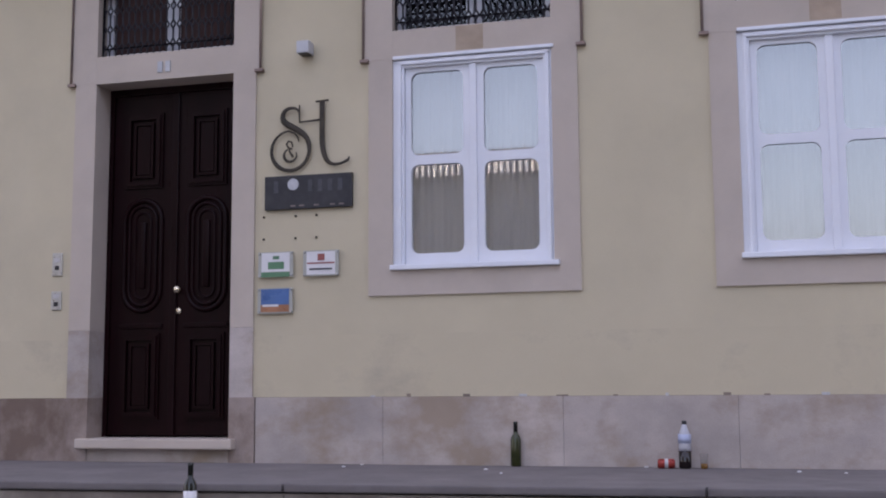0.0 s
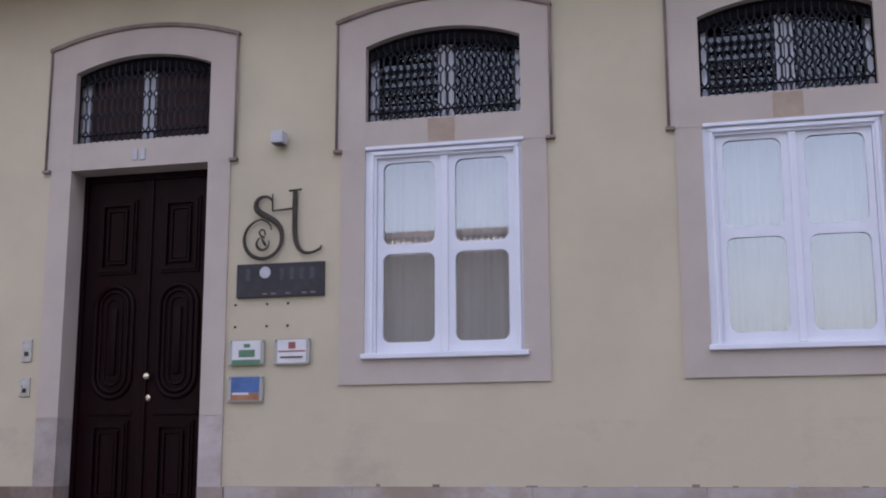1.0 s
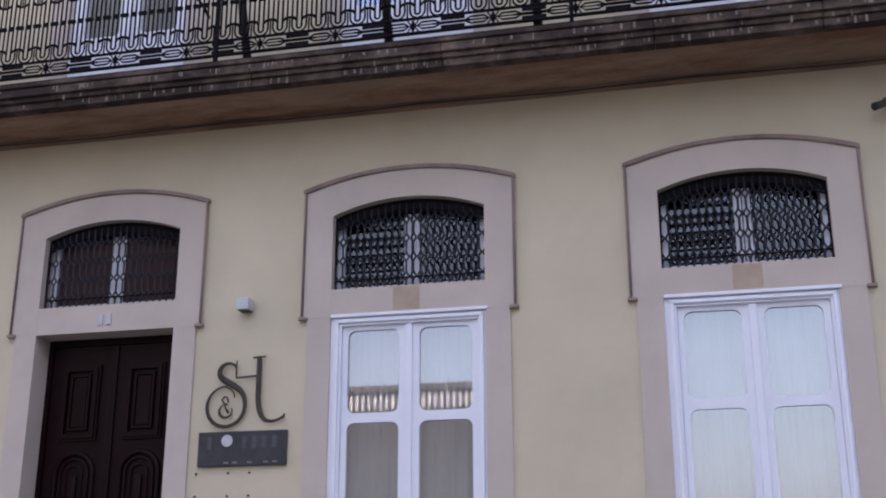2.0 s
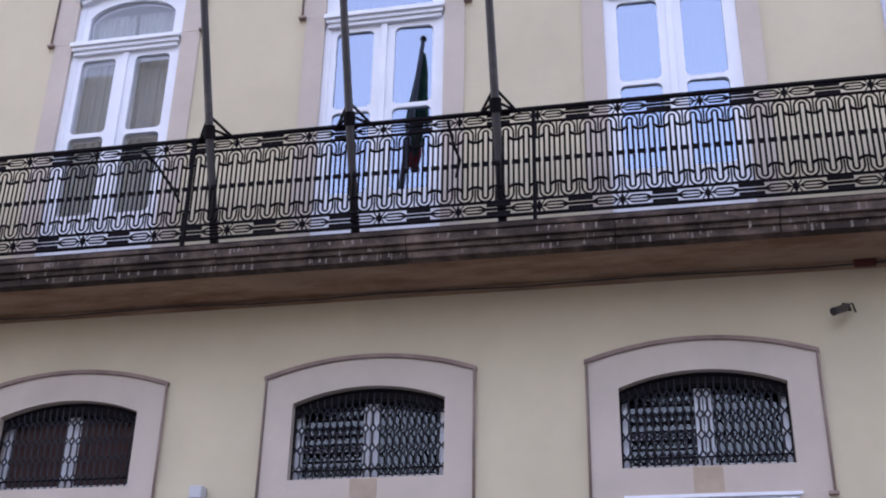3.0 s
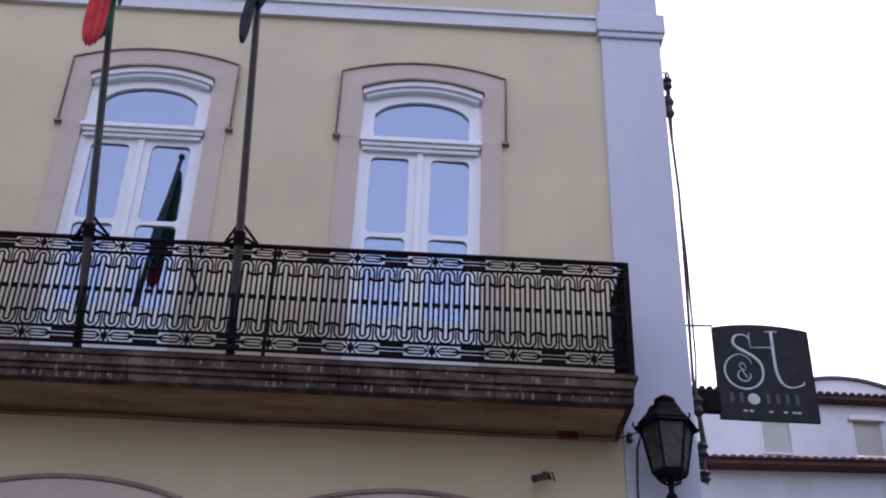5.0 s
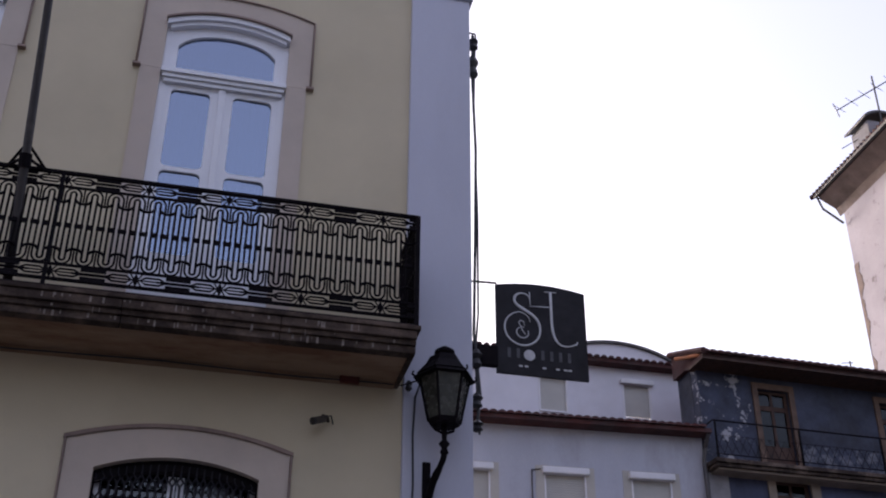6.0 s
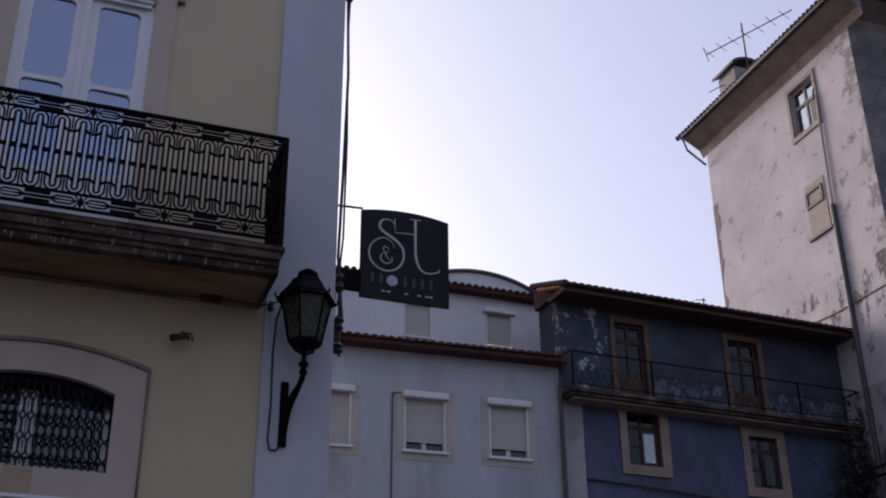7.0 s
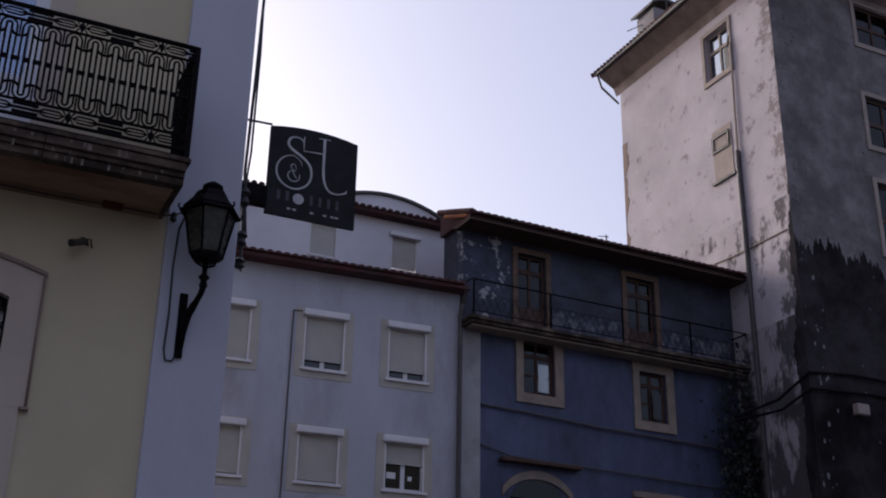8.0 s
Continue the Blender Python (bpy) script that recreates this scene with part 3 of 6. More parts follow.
low_window("window_1", BAYS[1], "white casement window with rounded panes and drawn curtains")
low_window("window_2", BAYS[2], "white casement window with rounded panes and drawn curtains")
for k in (1, 2):
    for sx in (-1, 1):
        a, b = sorted((sx * 0.03, sx * 0.58))
        c = part("curtain", wavy(bmesh.new(), a, b, 0.0, 1.56, 0.0, 0.008, 4, 48), CURTAIN)
        c.location = (BAYS[k], 0.2, 1.45)
        tagged(c, "cream net curtain drawn behind the window panes", "curtain", "ground floor curtains")

# ---------------------------------------------------------------- arched grilles


def grille(name, cx, brown):
    g = thing(name, (cx, 0, 3.24), "black wrought iron lattice grille in an arched opening", "grille", "arched grilles", kind="structure")
    top = arc(0.605, 0.605, 0.722)
    n = 21
    bm = bmesh.new()
    pts = [(-0.6, 0.06, 0.01)] + [(x, 0.06, top(x) - 0.012) for x in span(-0.6, 0.6, 16)] + [(0.6, 0.06, 0.01)]
    part("grille_frame", tube(bm, pts, 0.014, 6, closed=True), IRON, g)
    for z in (0.085,):
        part("cross_rail", tube(bmesh.new(), [(-0.6, 0.06, z), (0.6, 0.06, z)], 0.008, 5), IRON, g)
    bm = tube(bmesh.new(), [(x, 0.06, top(x) - 0.1) for x in span(-0.6, 0.6, 16)], 0.008, 5)
    part("arch_rail", bm, IRON, g)
    for i in range(n):
        x = -0.6 + 1.2 * (i + 0.5) / n
        zt = top(x) - 0.03
        bm = bmesh.new()
        for s in (-1, 1):
            pts = []
            m = 52
            for j in range(m + 1):
                z = zt * j / m
                ph = abs(((z - 0.095) / 0.155 + 0.5) % 1.0 - 0.5) * 0.155
                pts.append((x + s * (0.004 + 0.0235 * min(1.0, ph / 0.036)), 0.06 + 0.003 * s, z))
            tube(bm, pts, 0.0078, 4)
        part("grille_bar", bm, LATTICE, g)
    bm = strip(bmesh.new(), span(-0.6, 0.6, 16), lambda x: top(x) - 0.085, lambda x: top(x) - 0.01, 0.055, 0.062)
    part("arch_plate", bm, IRON, g)
    w = thing("fanlight_" + name[-1], (cx, 0, 3.24), "white framed fanlight behind an iron grille", "window", kind="structure")
    bm = boxes((-0.605, -0.545, 0.12, 0.18, 0, 0.6), (0.545, 0.605, 0.12, 0.18, 0, 0.6), (-0.06, -0.006, 0.12, 0.18, 0.05, 0.62), (0.006, 0.06, 0.125, 0.18, 0.05, 0.62), (-0.545, 0.545, 0.12, 0.18, 0.0, 0.05))
    part("fanlight_frame", bm, WHITE, w)
    bm = strip(bmesh.new(), span(-0.605, 0.605, 16), lambda x: top(x) - 0.05, top, 0.122, 0.178)
    part("fanlight_head", bm, B_WOOD, w)
    if brown:
        for a, b in ((-0.54, -0.06), (0.06, 0.54)):
            part("shutter", boxes((a, b, 0.135, 0.16, 0.05, 0.6)), BLIND, w, "red-brown inner shutter")
    else:
        bm = strip(bmesh.new(), span(-0.56, 0.56, 12), lambda x: 0.03, lambda x: top(x) - 0.02, 0.15, 0.156)
        part("pane", bm, GRILLEGLASS, w).visible_shadow = False
        for z in span(0.1, 0.5, 6):
            part("glazing_bar", boxes((-0.545, -0.06, 0.14, 0.148, z, z + 0.016)), IRON, w)


grille("grille_1", BAYS[0], True)
grille("grille_2", BAYS[1], False)
grille("grille_3", BAYS[2], False)

# ---------------------------------------------------------------- door
door = thing("door_1", (BAYS[0], 0, 0.18), "closed dark brown panelled double door", "door", kind="structure")
part("door_frame", boxes((-0.605, -0.565, 0.2, 0.3, 0, 2.835), (0.565, 0.605, 0.2, 0.3, 0, 2.835), (-0.565, 0.565, 0.2, 0.3, 2.78, 2.835)), WOOD, door)


def panel(bm, a, b, z0, z1, r, y):
    """A raised moulded panel: two stepped rings and a raised field."""
    ring(bm, (a, b, z0, z1) if r < 0.05 else (a - 0.004, b + 0.004, z0 - 0.004, z1 + 0.004), (a + 0.035, b - 0.035, z0 + 0.035, z1 - 0.035), max(0.004, r), y - 0.02, y + 0.005)
    ring(bm, (a + 0.02, b - 0.02, z0 + 0.02, z1 - 0.02), (a + 0.055, b - 0.055, z0 + 0.055, z1 - 0.055), max(0.003, r * 0.8), y - 0.034, y + 0.005)
    c = 0.082
    ring(bm, (a + c, b - c, z0 + c, z1 - c), (a + c + 0.02, b - c - 0.02, z0 + c + 0.02, z1 - c - 0.02), 0.003, y - 0.03, y + 0.005)
    box(bm, a + c + 0.03, b - c - 0.03, y - 0.022, y + 0.005, z0 + c + 0.03, z1 - c - 0.03)
    return bm


def oval(bm, cx, z0, z1, r, w, y):
    pts = [(cx + r * math.cos(radians(t)), y, z1 - r + r * math.sin(radians(t))) for t in span(0, 180, 10)]
    pts += [(cx + r * math.cos(radians(t)), y, z0 + r + r * math.sin(radians(t))) for t in span(180, 360, 10)]
    return tube(bm, pts, w, 8, closed=True)


for sx in (-1, 1):
    leaf = thing("door_leaf", (0, 0, 0))
    leaf.parent = door
    a, b = (-0.563, -0.004) if sx < 0 else (0.004, 0.563)
    part("leaf_board", boxes((a, b, 0.215, 0.27, 0.012, 2.778), bevel=0.004), WOOD, leaf)
    m = (a + b) / 2
    part("top_panel", panel(bmesh.new(), m - 0.17, m + 0.17, 2.0, 2.62, 0.0, 0.215), WOOD, leaf)
    bm = bmesh.new()
    for r, wd, up in ((0.165, 0.022, 0), (0.12, 0.016, 0.045), (0.07, 0.012, 0.1)):
        oval(bm, m, 1.0 + up, 1.9 - up, r, wd, 0.213)
    box(bm, m - 0.03, m + 0.03, 0.195, 0.22, 1.18, 1.72, bevel=0.01)
    part("oval_panel", bm, WOOD, leaf, smooth=True)
    part("low_panel", panel(bmesh.new(), m - 0.17, m + 0.17, 0.14, 0.82, 0.0, 0.215), WOOD, leaf)
    part("lock_rail", boxes((m - 0.19, m + 0.19, 0.2, 0.218, 0.86, 0.9), bevel=0.006), WOOD, leaf)
part("astragal", boxes((-0.03, 0.03, 0.195, 0.216, 0.012, 2.778), bevel=0.008), WOOD, door)
part("knob", lathe(bmesh.new(), [(0.012, 0), (0.012, 0.02), (0.028, 0.03), (0.03, 0.042), (0.018, 0.055)], 12), BRASS, door, "polished brass door knob", True).matrix_basis = pose(0.045, 0.215, 1.165, 90)
part("lock", lathe(bmesh.new(), [(0.026, 0), (0.026, 0.008), (0.02, 0.012)], 12), BRASS, door, "round brass lock plate", True).matrix_basis = pose(0.045, 0.215, 0.995, 90)
tagged(part("doorstep", boxes((BAYS[0] - 0.665, BAYS[0] + 0.665, -0.1, 0.3, 0.102, 0.178), bevel=0.012), STONE), "pale stone doorstep below the brown door", "doorstep", kind="structure")
num = thing("number_plate", (BAYS[0] + 0.0, -0.018, 3.115), "two small pale plaster bars on the door lintel", "sign")
for dx in (-0.035, 0.035):
    part("bar", boxes((dx - 0.022, dx + 0.022, -0.012, 0.0, -0.045, 0.045), bevel=0.004), PALE, num)

# ---------------------------------------------------------------- things on the wall by the door
panel_sign = thing("name_panel", (-3.46, -0.02, 2.04), "dark slate panel with faded lettering by the door", "sign")
part("panel", boxes((-0.355, 0.355, -0.012, 0.02, -0.13, 0.13), bevel=0.004), SLATE, panel_sign)
part("dot", lathe(bmesh.new(), [(0.045, 0), (0.045, 0.004)], 18), PALE, panel_sign).matrix_basis = pose(-0.12, -0.012, 0.06, 90)
for i, dx in enumerate((-0.26, 0.02, 0.1, 0.18, 0.26)):
    part("bar", boxes((dx - 0.018, dx + 0.018, -0.0145, -0.011, 0.0, 0.09)), FADED, panel_sign)
for dx in (-0.12, -0.05, 0.07, 0.2, 0.27):
    part("bar", boxes((dx - 0.02, dx + 0.02, -0.0145, -0.011, -0.112, -0.1)), LIME, panel_sign)


def emblem(name, mat_, weight, loc, s, parent=None):
    """Ornament of bent flat strips: a curl that swells and runs into a big ring, a small knot in it, and a tall hooked stem."""
    P = lambda x, z: (x * s, 0, z * s)
    bm = bmesh.new()

    def stroke(pts, widths, flat=0.35):
        """A strip whose width runs evenly through the given values."""
        n = len(pts) - 1
        rs = []
        for i in range(n + 1):
            u = i / n * (len(widths) - 1)
            k = min(int(u), len(widths) - 2)
            rs.append(weight * (widths[k] + (widths[k + 1] - widths[k]) * (u - k)))
        tube(bm, pts, rs, 8, flat=flat)

    ring_at = lambda a, r: P(-0.15 + r * math.cos(radians(a)), -0.112 + r * math.sin(radians(a)))
    swirl = bez(P(-0.083, 0.185), P(-0.09, 0.235), P(-0.215, 0.24), P(-0.215, 0.15), 10)
    swirl += bez(P(-0.215, 0.15), P(-0.215, 0.065), P(0.0, 0.06), P(0.004, -0.09), 12)[1:]
    swirl += [ring_at(a, 0.155) for a in range(-5, -276, -13)] + [P(-0.115, 0.02), P(-0.088, -0.012), P(-0.082, -0.045)]
    stroke(swirl, (0.008, 0.012, 0.02, 0.025, 0.022, 0.016, 0.014, 0.015, 0.014, 0.009, 0.005))
    knot = [P(-0.13, -0.085), P(-0.14, -0.045), P(-0.165, -0.038), P(-0.182, -0.06), P(-0.165, -0.092), P(-0.135, -0.1)]
    stroke(knot, (0.006, 0.009, 0.007))
    stroke([P(-0.15 + 0.052 * math.cos(radians(a)), -0.148 + 0.05 * math.sin(radians(a))) for a in range(115, 391, 15)], (0.006, 0.012, 0.009, 0.005))
    stroke([P(-0.165, -0.092), P(-0.15, -0.13), P(-0.125, -0.165)], (0.006, 0.01))
    stroke([P(-0.077, 0.24), P(-0.078, 0.17), P(-0.075, 0.1)], (0.006, 0.008, 0.006))
    stem = [P(0.108, 0.259), P(0.108, 0.13), P(0.108, 0.0)] + bez(P(0.108, 0.0), P(0.108, -0.13), P(0.13, -0.235), P(0.215, -0.238), 10)[1:]
    stem += bez(P(0.215, -0.238), P(0.27, -0.24), P(0.3, -0.215), P(0.325, -0.205), 5)[1:]
    stroke(stem, (0.021, 0.021, 0.02, 0.014, 0.01, 0.012))
    stroke([P(0.318, -0.218), P(0.328, -0.185)], (0.007, 0.009))
    stroke([P(-0.075, 0.105), P(0.1, 0.115)], (0.007, 0.009))
    stroke([P(0.056, 0.257), P(0.16, 0.262)], (0.008, 0.008))
    ob = part(name, bm, mat_, parent, smooth=True)
    ob.location = loc
    return ob


tagged(emblem("emblem", BRONZE, 1.0, (-3.455, -0.035, 2.475), 1.0), "bronze coloured wrought metal emblem with curls", "sign")


def plaque(name, x, z, stripes, label):
    p = thing(name, (x, -0.025, z), label, "plaque", "plaques by the door")
    part("plate", boxes((-0.142, 0.142, -0.003, 0.003, -0.097, 0.097)), ACRYL, p, "clear acrylic plate")
    for i, (a, b, c, d, m) in enumerate(stripes):
        part("print", boxes((a, b, -0.005 - 0.0015 * i, -0.0025, c, d)), m, p)
    for sx in (-1, 1):
        for sz in (-1, 1):
            part("stud", lathe(bmesh.new(), [(0.009, -0.022), (0.009, 0.01), (0.006, 0.014)], 8), STEEL, p, "small steel stud").matrix_basis = pose(sx * 0.13, 0, sz * 0.085, 90)


plaque("plaque", -3.72, 1.49, [(-0.115, 0.115, -0.055, 0.09, PAPER), (-0.115, 0.115, -0.095, -0.057, GREEN), (-0.06, 0.07, -0.035, 0.02, GREEN), (-0.02, 0.03, 0.04, 0.065, GREEN)], "acrylic plaque with white and green print")
plaque("plaque", -3.353, 1.49, [(-0.115, 0.115, -0.085, 0.088, PAPER), (-0.11, 0.11, -0.005, 0.006, REDPRINT), (-0.025, 0.03, 0.02, 0.07, REDPRINT), (-0.09, 0.09, -0.05, -0.038, FADED)], "acrylic plaque with white and red print")
plaque("plaque", -3.722, 1.215, [(-0.115, 0.115, -0.03, 0.09, BLUEPRINT), (-0.115, 0.115, -0.085, -0.032, SANDPRINT), (-0.1, 0.03, -0.045, -0.028, PAPER)], "acrylic plaque with a blue and orange picture")
for dx in (-3.83, -3.57, -3.4):
    for z in (1.86, 1.69):
        tagged(part("wall_plug", lathe(bmesh.new(), [(0.009, 0), (0.008, 0.012), (0.003, 0.014)], 8), BRONZE), "old brown wall plug in the plaster", "wall plug", "wall plugs").matrix_basis = pose(dx, 0.0, z, 90)

spot = thing("wall_light", (-3.475, 0.0, 3.145), "small white box light on the yellow wall", "lamp")
part("housing", boxes((-0.05, 0.05, -0.13, -0.015, -0.045, 0.05), bevel=0.006), GREYBOX, spot)
part("mount", boxes((-0.03, 0.03, -0.02, 0.0, -0.03, 0.03)), BLACK, spot)
part("lens", boxes((-0.04, 0.04, -0.12, -0.03, -0.05, -0.044)), BLACK, spot)
for z0, z1, nm in ((1.465, 1.65, "intercom"), (1.19, 1.34, "bell_push")):
    b = thing(nm, (-5.62, 0.0, (z0 + z1) / 2), "steel %s plate with a black button beside the door" % nm.replace("_", " "), "doorbell")
    h = (z1 - z0) / 2
    part("plate", boxes((-0.045, 0.045, -0.012, 0.0, -h, h), bevel=0.004), STEEL, b)
    part("button", boxes((-0.018, 0.018, -0.018, -0.011, -0.045, -0.01), bevel=0.003), BLACK, b)
    part("grid", boxes((-0.025, 0.025, -0.0145, -0.011, 0.02, 0.05)), GREYBOX, b)

# ---------------------------------------------------------------- litter on the pavement


def bottle(name, x, y, z, h, r, glass, label, cap=None, paper=None):
    b = thing(name, (x, y, z), label, "bottle")
    prof = [(r * 0.9, 0), (r, 0.01 * h / 0.3), (r, 0.6 * h), (r * 0.8, 0.67 * h), (r * 0.42, 0.74 * h), (r * 0.37, 0.95 * h), (r * 0.42, 0.955 * h), (r * 0.42, h)]
    part("glass_body", lathe(bmesh.new(), prof, 16), glass, b, smooth=True)
    if cap:
        part("neck_foil", lathe(bmesh.new(), [(r * 0.44, 0.78 * h), (r * 0.42, 0.96 * h), (r * 0.45, 1.003 * h)], 14), cap, b, smooth=True)
    if paper:
        part("label_band", lathe(bmesh.new(), [(r * 1.012, 0.2 * h), (r * 1.012, 0.5 * h)], 16), paper, b, smooth=True)
    return b


bottle("wine_bottle", -1.875, -0.05, 0.0, 0.31, 0.037, GREENGLASS, "empty green wine bottle standing against the wall", cap=BLACKGLASS)
bottle("wine_bottle", -3.385, -2.0, -0.18, 0.31, 0.038, BLACKGLASS, "dark wine bottle with a white label by the kerb", cap=BLACKGLASS, paper=PAPER)
soda = thing("soda_bottle", (-0.705, -0.1, 0.0), "half empty plastic bottle of dark soft drink", "bottle")
part("drink", lathe(bmesh.new(), [(0.034, 0), (0.042, 0.012), (0.042, 0.12)], 16), COLA, soda, smooth=True)
part("plastic_body", lathe(bmesh.new(), [(0.042, 0.12), (0.041, 0.15), (0.043, 0.2), (0.036, 0.24), (0.018, 0.285), (0.014, 0.3)], 16), CLEAR, soda, smooth=True)
part("label_band", lathe(bmesh.new(), [(0.0435, 0.17), (0.0435, 0.23)], 16), LABELBLUE, soda, smooth=True)
part("cap", lathe(bmesh.new(), [(0.016, 0.295), (0.016, 0.32)], 12), BLACK, soda, smooth=True)
can = thing("drink_can", (-0.83, -0.11, 0.033), "red drink can lying on its side", "can")
part("can_body", lathe(bmesh.new(), [(0.024, -0.058), (0.033, -0.048), (0.033, 0.046), (0.026, 0.058)], 16), REDCAN, can, smooth=True).matrix_basis = pose(0, 0, 0, 0, 90, 8)
part("can_lid", lathe(bmesh.new(), [(0.025, 0.056), (0.025, 0.06)], 14), STEEL, can).matrix_basis = pose(0, 0, 0, 0, 90, 8)
part("can_band", lathe(bmesh.new(), [(0.0336, -0.012), (0.0336, 0.012)], 16), PALE, can, smooth=True).matrix_basis = pose(0, 0, 0, 0, 90, 8)
cup = thing("beer_glass", (-0.58, -0.1, 0.0), "small clear cup with a little beer in it", "cup")
part("beer", lathe(bmesh.new(), [(0.022, 0.002), (0.024, 0.035)], 14), BEER, cup, smooth=True)
part("cup_wall", lathe(bmesh.new(), [(0.023, 0.0), (0.026, 0.05), (0.03, 0.1)], 14), glass_mat("clear_cup", (0.85, 0.85, 0.85), 0.04), cup, smooth=True)
for x, y, s in ((-2.0, -0.45, 0.012), (-1.83, -0.75, 0.008), (-0.97, -0.05, 0.012), (0.3, -0.4, 0.009), (-3.0, -0.1, 0.01), (0.02, -0.35, 0.012), (-3.05, -0.35, 0.011)):
    bm = bmesh.new()
    bmesh.ops.create_icosphere(bm, subdivisions=1, radius=s, matrix=Matrix.Diagonal((1.5, 1, 0.6, 1)))
    o = tagged(part("litter_scrap", bm, PAPER), "tiny pale scrap of litter on the pavement", "litter", "litter scraps")
    o.location = (x, y, s * 0.5)

# ---------------------------------------------------------------- balcony
XB0, XB1 = -9.5, 1.99
slab = thing("balcony_slab", (0, 0, 0), "long stone balcony slab blackened by weather", "balcony", kind="structure")
part("soffit", boxes((XB0, 1.95, -0.62, 0.0, 4.725, 4.77)), SOFFIT, slab, "brown stained underside")
part("cove", strip(bmesh.new(), [XB0, 1.95], lambda x: 4.695, lambda x: 4.74, -0.07, 0.0), SOFFIT, slab)
edges = [XB0, -8.1, -6.4, -4.9, -3.25, -1.75, -0.2, 0.95, XB1]
for a, b in zip(edges, edges[1:]):
    part("ledge_stone", boxes((a + 0.002, b - 0.002, -0.7, -0.6, 4.7, 4.76), (a + 0.002, b - 0.002, -0.725, -0.6, 4.76, 4.8), (a + 0.002, b - 0.002, -0.755, 0.0, 4.8, 4.868), bevel=0.008), BLACKSTONE, slab)
rl = random.Random(12)
for i in range(170):
    x = -6.4 + 8.3 * rl.random() if i % 3 else rl.choice((-4.6, -3.1, -2.2, -0.6, 0.3, 1.2)) + rl.gauss(0, 0.14)
    wl2, zl, row = rl.uniform(0.002, 0.009), rl.uniform(0.02, 0.06), rl.random()
    y, z = (-0.757, 4.866) if row < 0.45 else ((-0.727, 4.798) if row < 0.6 else (-0.702, 4.758))
    part("lime_streak", boxes((x - wl2, x + wl2, y, y + 0.01, z - zl, z - rl.uniform(0.0, 0.01)), bevel=0.001), LIME, slab)
part("ledge_return", boxes((1.95, XB1, -0.6, 0.0, 4.7, 4.8), bevel=0.008), BLACKSTONE, slab)
part("top_bed", boxes((XB0, 2.015, -0.77, 0.0, 4.872, 4.91), bevel=0.008), BLACKSTONE, slab)

rail = thing("balcony_railing", (0, -0.71, 4.91), "black cast iron balcony railing with looped balusters", "railing")
ZT, XR = 0.995, 1.985
for z, r in ((ZT, 0.022), (ZT - 0.122, 0.013), (0.205, 0.013), (0.082, 0.016), (0.026, 0.012), (ZT - 0.062, 0.006), (0.144, 0.006)):
    part("rail", tube(bmesh.new(), [(XB0, 0, z), (XR, 0, z)], r, 6), IRON, rail)
    part("side_rail", tube(bmesh.new(), [(XR, 0, z), (XR, 0.66, z)], r, 6), IRON, rail)


def loop_mesh():
    bm = bmesh.new()
    za, zb = 0.213, ZT - 0.13
    for r, w, cut in ((0.058, 0.0082, 0.0), (0.02, 0.009, 0.03)):
        pts = [(r * math.cos(radians(t)), 0, zb - cut - r + r * math.sin(radians(t))) for t in span(0, 180, 8)]
        pts += [(r * math.cos(radians(t)), 0, za + cut + r + r * math.sin(radians(t))) for t in span(180, 360, 8)]
        tube(bm, pts, w, 4, closed=True)
    for s in (-1, 1):
        z = (zb if s > 0 else za) - s * 0.125
        tube(bm, [(0.024, 0, z + s * 0.02), (0.045, 0, z), (0.0785, 0, z - s * 0.006), (0.112, 0, z), (0.133, 0, z + s * 0.02)], 0.012, 4)
        tube(bm, [(0.0785, 0, z + s * 0.01), (0.0785, 0, z + s * 0.12)], 0.007, 4)
    zm = (za + zb) / 2
    box(bm, -0.018, 0.018, -0.012, 0.012, zm - 0.016, zm + 0.016)
    box(bm, 0.046, 0.111, -0.01, 0.01, zm - 0.015, zm + 0.015)
    return done(bm, "baluster", IRON)


def band_mesh(h):
    """One repeat of the ornament in the narrow bands: a knot, two long lozenges and a pair of plates."""
    bm = bmesh.new()
    for s in (-1, 1):
        pts = [(0.03, 0), (0.07, h * 0.24), (0.17, h * 0.24), (0.21, 0.004), (0.306, 0.004), (0.306, -0.004), (0.21, -0.004), (0.17, -h * 0.24), (0.07, -h * 0.24)]
        tube(bm, [(s * x, 0, z) for x, z in pts], 0.0085, 4, closed=True)
        box(bm, min(s * 0.215, s * 0.306), max(s * 0.215, s * 0.306), -0.007, 0.007, h * 0.2, h * 0.5)
        box(bm, min(s * 0.215, s * 0.306), max(s * 0.215, s * 0.306), -0.007, 0.007, -h * 0.5, -h * 0.2)
        tube(bm, [(s * 0.045, 0, h * 0.48), (s * 0.012, 0, 0), (s * 0.045, 0, -h * 0.48)], 0.006, 4)
    lathe(bm, [(0.006, -h * 0.4), (0.019, -h * 0.12), (0.019, h * 0.12), (0.006, h * 0.4)], 6)
    box(bm, -0.19, -0.15, -0.005, 0.005, -0.006, 0.006)
    box(bm, 0.15, 0.19, -0.005, 0.005, -0.006, 0.006)
    return done(bm, "band_ornament", IRON)


